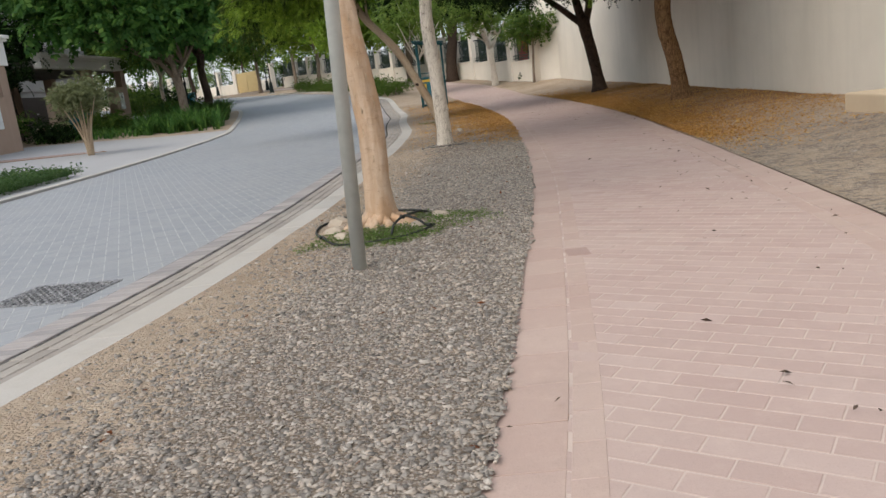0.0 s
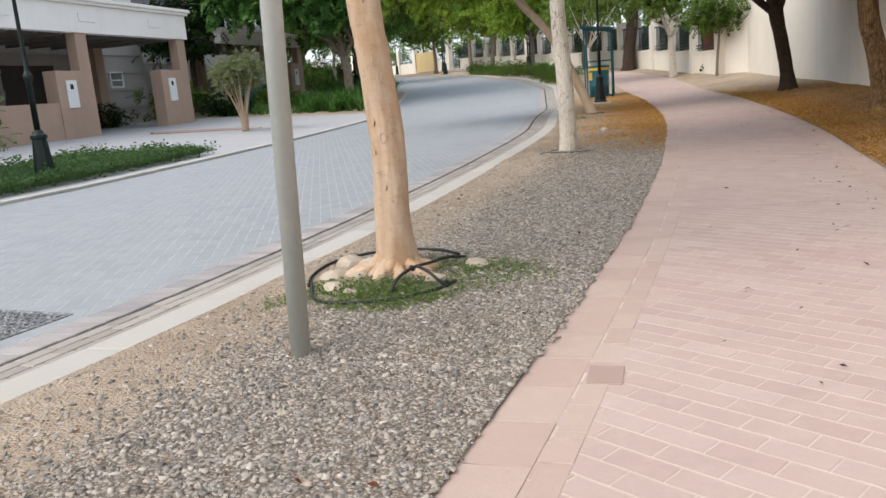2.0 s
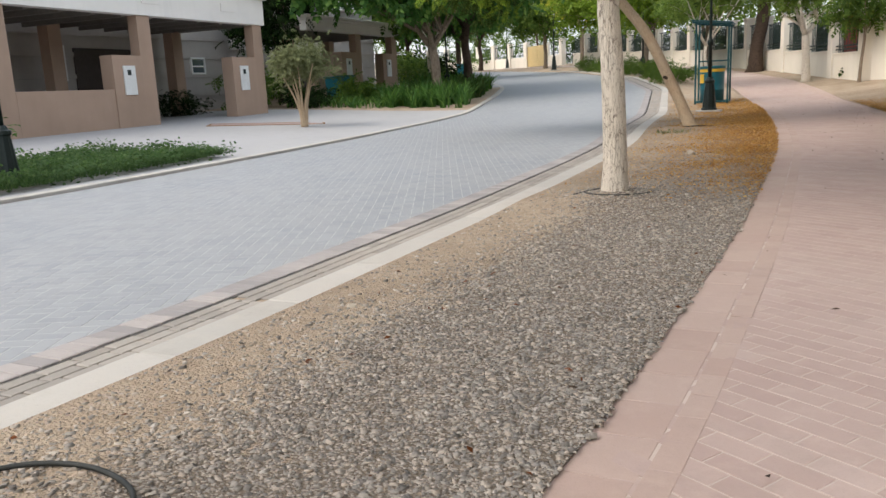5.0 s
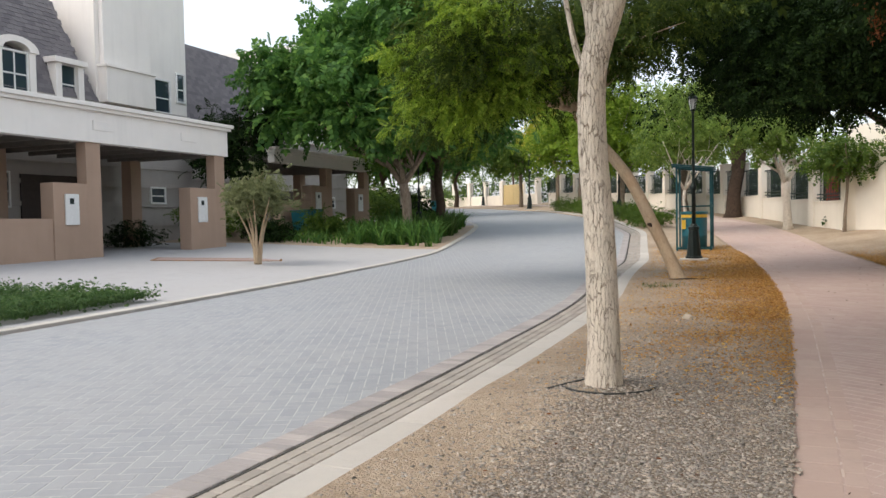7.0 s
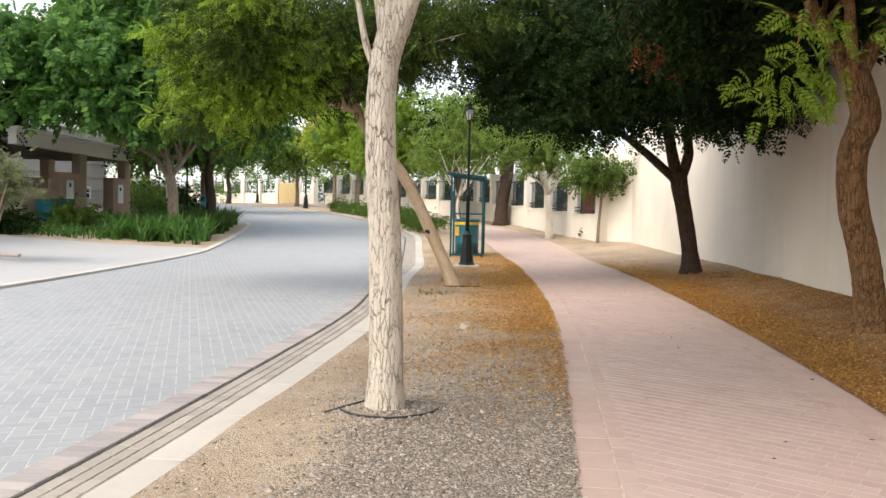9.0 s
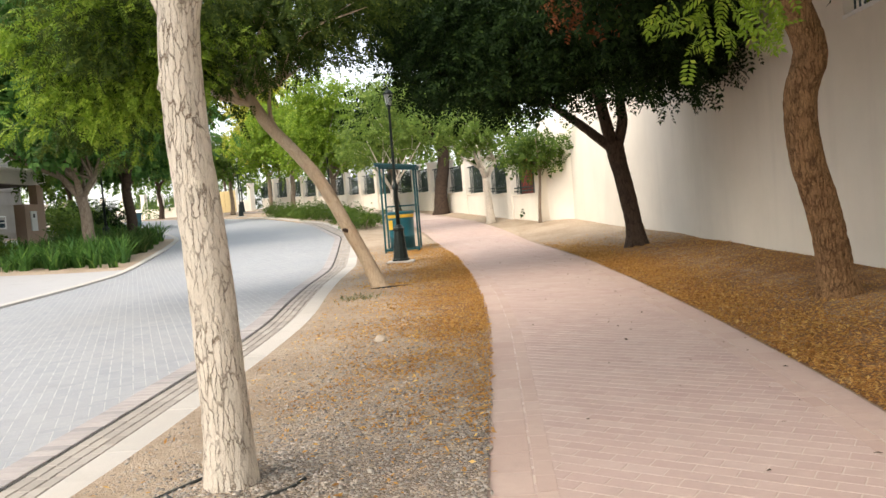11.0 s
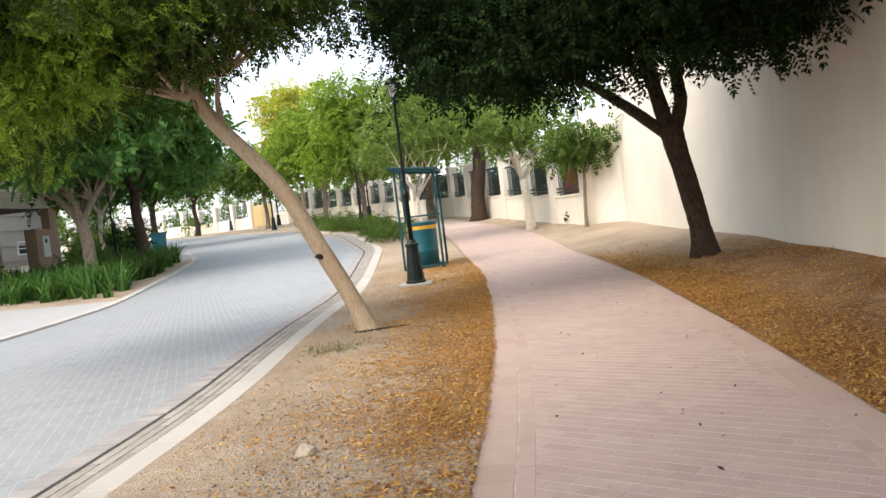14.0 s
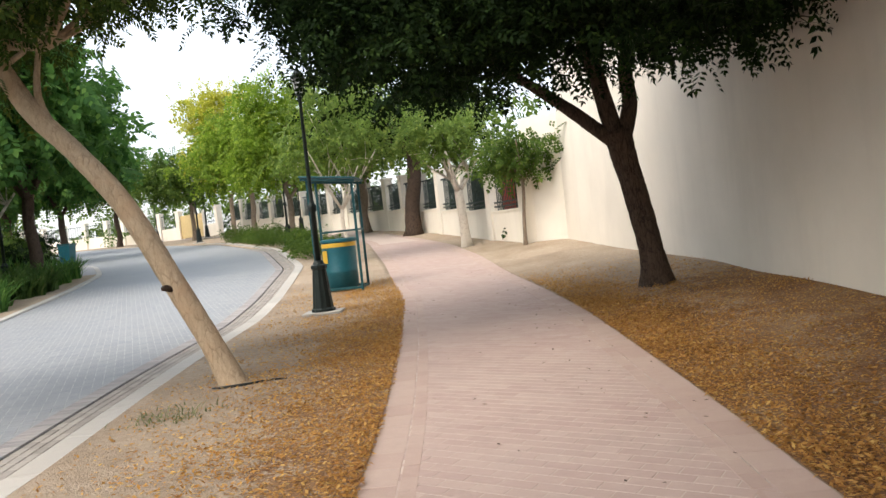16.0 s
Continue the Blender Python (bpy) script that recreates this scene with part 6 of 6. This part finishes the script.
# ---- loose gravel and fallen leaves ----
def stones(name, spots, lo, hi, seed, label):
    rng = np.random.default_rng(seed)
    spots = np.array(spots, float)
    n = len(spots)
    cube = np.array([(-1, -1, -1), (1, -1, -1), (1, 1, -1), (-1, 1, -1), (-1, -1, 1), (1, -1, 1), (1, 1, 1), (-1, 1, 1)], float) * 0.62
    v = cube[None] + rng.uniform(-0.5, 0.5, (n, 8, 3))
    v *= np.stack([rng.uniform(0.7, 1.5, n), rng.uniform(0.6, 1.1, n), rng.uniform(0.28, 0.6, n)], -1)[:, None]
    v *= (lo + (hi - lo) * rng.random(n) ** 2)[:, None, None]
    a, t = rng.uniform(0, math.tau, n), rng.normal(size=n) * 0.35
    ct, st = np.cos(t)[:, None], np.sin(t)[:, None]
    y, z = v[..., 1] * ct - v[..., 2] * st, v[..., 1] * st + v[..., 2] * ct
    ca, sa = np.cos(a)[:, None], np.sin(a)[:, None]
    v = np.stack([v[..., 0] * ca - y * sa, v[..., 0] * sa + y * ca, z], -1) + spots[:, None]
    idx = np.array([(4, 5, 6, 7), (0, 1, 5, 4), (1, 2, 6, 5), (2, 3, 7, 6), (3, 0, 4, 7)])
    me = bpy.data.meshes.new(name)
    me.vertices.add(n * 8)
    me.vertices.foreach_set("co", v.astype(np.float32).ravel())
    me.loops.add(n * 20)
    me.loops.foreach_set("vertex_index", (idx.ravel()[None] + 8 * np.arange(n)[:, None]).astype(np.int32).ravel())
    me.polygons.add(n * 5)
    me.polygons.foreach_set("loop_start", np.arange(0, n * 20, 4, dtype=np.int32))
    me.materials.append(M["gravel"])
    me.update(calc_edges=True)
    return tagged(new(name, me), label, "gravel", kind="stuff")


def bed_in(x, y):
    if not K(y) + 0.02 < x < L(y) + 0.02 + 0.03 * noise.noise(Vector((x * 3, y * 3, 5))):
        return 0.0
    d = (x - K(y)) / (L(y) - K(y))
    p = 0.16 + 0.84 * smooth((d - 0.06 - 0.03 * smooth((y - 7) / 3)) / 0.4)
    p *= 0.55 + 0.6 * (noise.noise(Vector((x * 1.6, y * 1.1, 7))) + 0.5)
    p *= 1 - 0.88 * smooth((y - 11) / 7)
    if ring_in(-0.85, 6.2, 0.5, 0.5)(x, y) > 0.15:
        p *= 0.15
    return min(1.0, p)


def bed_right(x, y):
    if not R(y) + 0.03 < x < 5.3:
        return 0.0
    return (1 - smooth((y - 9.5) / 2.5)) * (0.5 + 0.5 * noise.noise(Vector((x, y, 9))))


stones("gravel", scatter(36000, bed_in, -2.6, 0.6, 1.2, 9.0, 0.014), 0.005, 0.016, 1, "grey and brown crushed gravel in the tree bed")
stones("gravel", scatter(20000, bed_in, -1.8, 0.9, 9.0, 18.5, 0.014), 0.006, 0.016, 2, "grey and brown crushed gravel in the tree bed")
stones("gravel", scatter(6500, bed_right, 1.8, 5.4, 3.5, 12.5, 0.003), 0.008, 0.022, 3, "grey crushed gravel beside the wall")


def fallen(name, spots, size, seed, label, material):
    rng = np.random.default_rng(seed)
    spots = np.array(spots, float)
    n = len(spots)
    leaf = np.array([(0, 0, 0), (0.5, 0.2, 0.1), (1, 0, 0.02), (0.5, -0.2, 0.08)])
    v = spread(leaf, spots, rng.uniform(0, math.tau, n), rng.normal(size=n) * 0.3, rng.normal(size=n) * 0.4, size * rng.uniform(0.6, 1.4, n))
    return tagged(new(name, quads_mesh(name, v, material)), label, "fallen leaves", kind="stuff")


def left_leaves(x, y):
    if not K(y) + 0.1 < x < L(y) + 0.02:
        return 0.0
    d = (x - K(y)) / (L(y) - K(y))
    return smooth((y - 12) / 5) * (0.06 + 0.94 * d**2) * (1 - smooth((y - 30) / 3)) * (0.4 + 0.9 * max(0, noise.noise(Vector((x * 1.5, y, 4))) + 0.35))


def right_leaves(x, y):
    r = R(y)
    if not r + 0.0 < x < 5.4:
        return 0.0
    d = x - r
    return (0.14 + 0.86 * math.exp(-((d / 0.85) ** 2))) * smooth((y - 8) / 4) * (1 - smooth((y - 25) / 6)) * (0.5 + 0.8 * max(0, noise.noise(Vector((x * 1.3, y * 0.9, 8))) + 0.3))


def path_leaves(x, y):
    if not L(y) < x < R(y):
        return 0.0
    return 0.2 + 0.8 * smooth((x - L(y)) / (R(y) - L(y)) - 0.2)


fallen("fallen_leaves", scatter(40000, left_leaves, -2.6, 0.9, 11, 33, 0.022), 0.036, 1, "yellow and orange fallen leaves on the tree bed", M["fallen"])
fallen("fallen_leaves", scatter(54000, right_leaves, 2.4, 5.4, 8, 31, 0.024), 0.036, 2, "yellow and orange fallen leaves beside the path", M["fallen"])
fallen("fallen_leaves", scatter(240, path_leaves, -0.6, 3.1, 2, 32, 0.014), 0.035, 3, "scattered dry brown leaves on the paving", M["bark_dark"])
fallen("fallen_leaves", scatter(110, bed_in, -2.6, 0.9, 1.5, 12, 0.02), 0.035, 4, "few dry brown leaves on the gravel", M["leaf_dry"])


# ---- paving: kerb lanes, path and road pieces ----
def brick_mesh(name, lx, ly, depth, material, chamfer=0.006):
    v, f = [], []
    prism(v, f, [(-lx / 2, -ly / 2), (lx / 2, -ly / 2), (lx / 2, ly / 2), (-lx / 2, ly / 2)], [-depth] * 4, [0.0] * 4, chamfer)
    return mesh_of(name, v, f, material), np.array(v), f


def pave(name, cells, lx, ly, depth, material, parent, top, near, chamfer=0.006):
    """Bricks at cells of (x, y, turn): up to 300 objects of their own where near() holds, the rest joined."""
    me, v0, f0 = brick_mesh(name, lx, ly, depth, material, chamfer)
    verts, faces, singles = [], [], 0
    f0 = np.array(f0)
    for x, y, a in cells:
        c, s = math.cos(a), math.sin(a)
        z = top(x, y) + 0.0012 * noise.noise(Vector((x * 9, y * 9, 0)))
        slope = rise(y + 0.5) - rise(y - 0.5)
        if singles < 300 and near(x, y):
            ob = new(name, me)
            ob.parent = parent
            ob.matrix_basis = Matrix.Translation((x, y, z)) @ Matrix.Rotation(math.atan(slope), 4, "X") @ Matrix.Rotation(a, 4, "Z")
            singles += 1
            continue
        w = v0 @ np.array([[c, s, 0], [-s, c, 0], [0, 0, 1]])
        w[:, 2] += z + slope * w[:, 1]
        w[:, :2] += (x, y)
        faces.append(f0 + 12 * len(verts))
        verts.append(w)
    tagged(raw(name + "_field", np.concatenate(verts).tolist(), np.concatenate(faces).tolist(), material, parent), kind="stuff")


gutter = thing("gutter", Matrix(), "brick-lined gutter between road and kerb", "gutter", kind="structure")
for k in range(4):
    o = 0.235 + 0.088 * k
    lane(lambda y: K(y) - o - 0.082, lambda y: K(y) - o, 2.5 + 0.05 * (k % 2), 9, 0.19, -0.035 + 0.001 * k, 0.08, "gutter_brick", M["gutter_brick"], gutter, True, 0.008, 0.006)
    lane(lambda y: K(y) - o - 0.082, lambda y: K(y) - o, 9 + 0.05 * (k % 2), 48, 0.19, -0.035 + 0.001 * k, 0.08, "gutter_lane", M["gutter_brick"], gutter, False, 0.008, 0.006)
strip("gutter_bed", lambda y: K(y) - 0.585, lambda y: K(y) - 0.228, -5, 60, -0.0425, M["soil"], cols=1, parent=gutter, label="dark earthy joints", flat=True)
strip("drain_slot", lambda y: K(y) - 0.625, lambda y: K(y) - 0.585, -5, 60, -0.0455, M["dark_gap"], cols=1, parent=gutter, label="dark recessed drain slot", flat=True)
lane(lambda y: K(y) - 0.84, lambda y: K(y) - 0.63, 2.5, 9, 0.105, -0.034, 0.08, "edge_brick", M["edge_brick"], gutter, True, 0.007, 0.006)
lane(lambda y: K(y) - 0.84, lambda y: K(y) - 0.63, 9, 48, 0.105, -0.034, 0.08, "edge_lane", M["edge_brick"], gutter, False, 0.007, 0.006)

strip("edge_joint", lambda y: K(y) - 0.856, lambda y: K(y) - 0.842, -5, 9, -0.0425, M["dark_gap"], cols=1, parent=gutter, label="dark open joint", flat=True)

edging = thing("path_edging", Matrix(), "tan edging blocks along both sides of the path", "edging", kind="structure")
for a, b, n in ((0.0, 0.222, 0.3), (0.235, 0.332, 0.21)):
    lane(lambda y: L(y) + a, lambda y: L(y) + b, 1.5, 14, n, 0.0015, 0.1, "edging_block", M["path_edge"], edging, True, 0.004, 0.002)
    lane(lambda y: L(y) + a, lambda y: L(y) + b, 14, 46, n, 0.0015, 0.1, "edging_lane", M["path_edge"], edging, False, 0.004, 0.002)
    lane(lambda y: R(y) - b, lambda y: R(y) - a, 1.5, 14, n, 0.0015, 0.1, "edging_block", M["path_edge"], edging, True, 0.004, 0.002)
    lane(lambda y: R(y) - b, lambda y: R(y) - a, 14, 46, n, 0.0015, 0.1, "edging_lane", M["path_edge"], edging, False, 0.004, 0.002)


def path_cells():
    a = radians(-32)
    c, s = math.cos(a), math.sin(a)
    lx, ly = 0.206, 0.106
    out = []
    for j in range(-330, 580):
        for i in range(-240, 300):
            u, v = (i + 0.5 * (j % 2)) * lx, j * ly
            x, y = u * c - v * s, u * s + v * c
            if 1.0 < y < 42 and L(y) + 0.19 < x < R(y) - 0.19:
                out.append((x, y, a))
    return out


pave("path_paver", path_cells(), 0.2, 0.0975, 0.06, M["path_brick"], path, lambda x, y: rise(y), lambda x, y: 3.5 < y < 7.6, 0.002)


def road_cells():
    """Herringbone laid at an angle to the street."""
    a = radians(24)
    c, s = math.cos(a), math.sin(a)
    w = 0.106
    out = []
    for j in range(-70, 420):
        for i in range(-135, 60):
            for du, dv, turn in ((0.5, 0.0, 0.0), (-1.0, 0.5, math.pi / 2)):
                u, v = (i * 4 + j) * w + (du + 0.5) * w, j * w + dv * w
                x, y = u * c - v * s, u * s + v * c
                if 3.0 < y < 38 and F(y) - 0.04 < x < K(y) - 0.76:
                    out.append((x, y, a + turn))
    return out


pave("road_paver", road_cells(), 2 * 0.106 - 0.008, 0.106 - 0.008, 0.05, M["road_brick"], road, lambda x, y: rise(y) - 0.045, lambda x, y: x > -4.6 and 5 < y < 9.5, 0.0012)
manhole = thing("manhole_cover", pose(-3.05, 5.59, -0.045, 0, 0, -8), "grey studded metal manhole cover set in the road", "manhole cover")
bm = bmesh.new()
for q in ((-0.34, 0.34, -0.285, -0.255), (-0.34, 0.34, 0.255, 0.285), (-0.34, -0.31, -0.25, 0.25), (0.31, 0.34, -0.25, 0.25)):
    box(bm, *q, -0.02, 0.008, 0.002)
part("frame", bm, M["patch"], manhole)
boxed("plate", -0.305, 0.305, -0.25, 0.25, -0.02, 0.001, M["patch"], manhole, bevel=0.0)
bm = bmesh.new()
for k in range(11):
    for q in range(9):
        w1, w2 = (0.02, 0.012) if (k + q) % 2 else (0.012, 0.02)
        box(bm, -0.28 + k * 0.056 - w1, -0.28 + k * 0.056 + w1, -0.22 + q * 0.055 - w2, -0.22 + q * 0.055 + w2, 0.0, 0.011, 0.0)
tagged(part("stud_pattern", bm, M["patch"], manhole), kind="stuff")
mark = boxed("cover_plate", 0.39, 0.52, 4.84, 5.02, -0.02, 0.0045, M["dark_paver"], bevel=0.002)
tagged(mark, "small brown plate in the path edging", "plate")
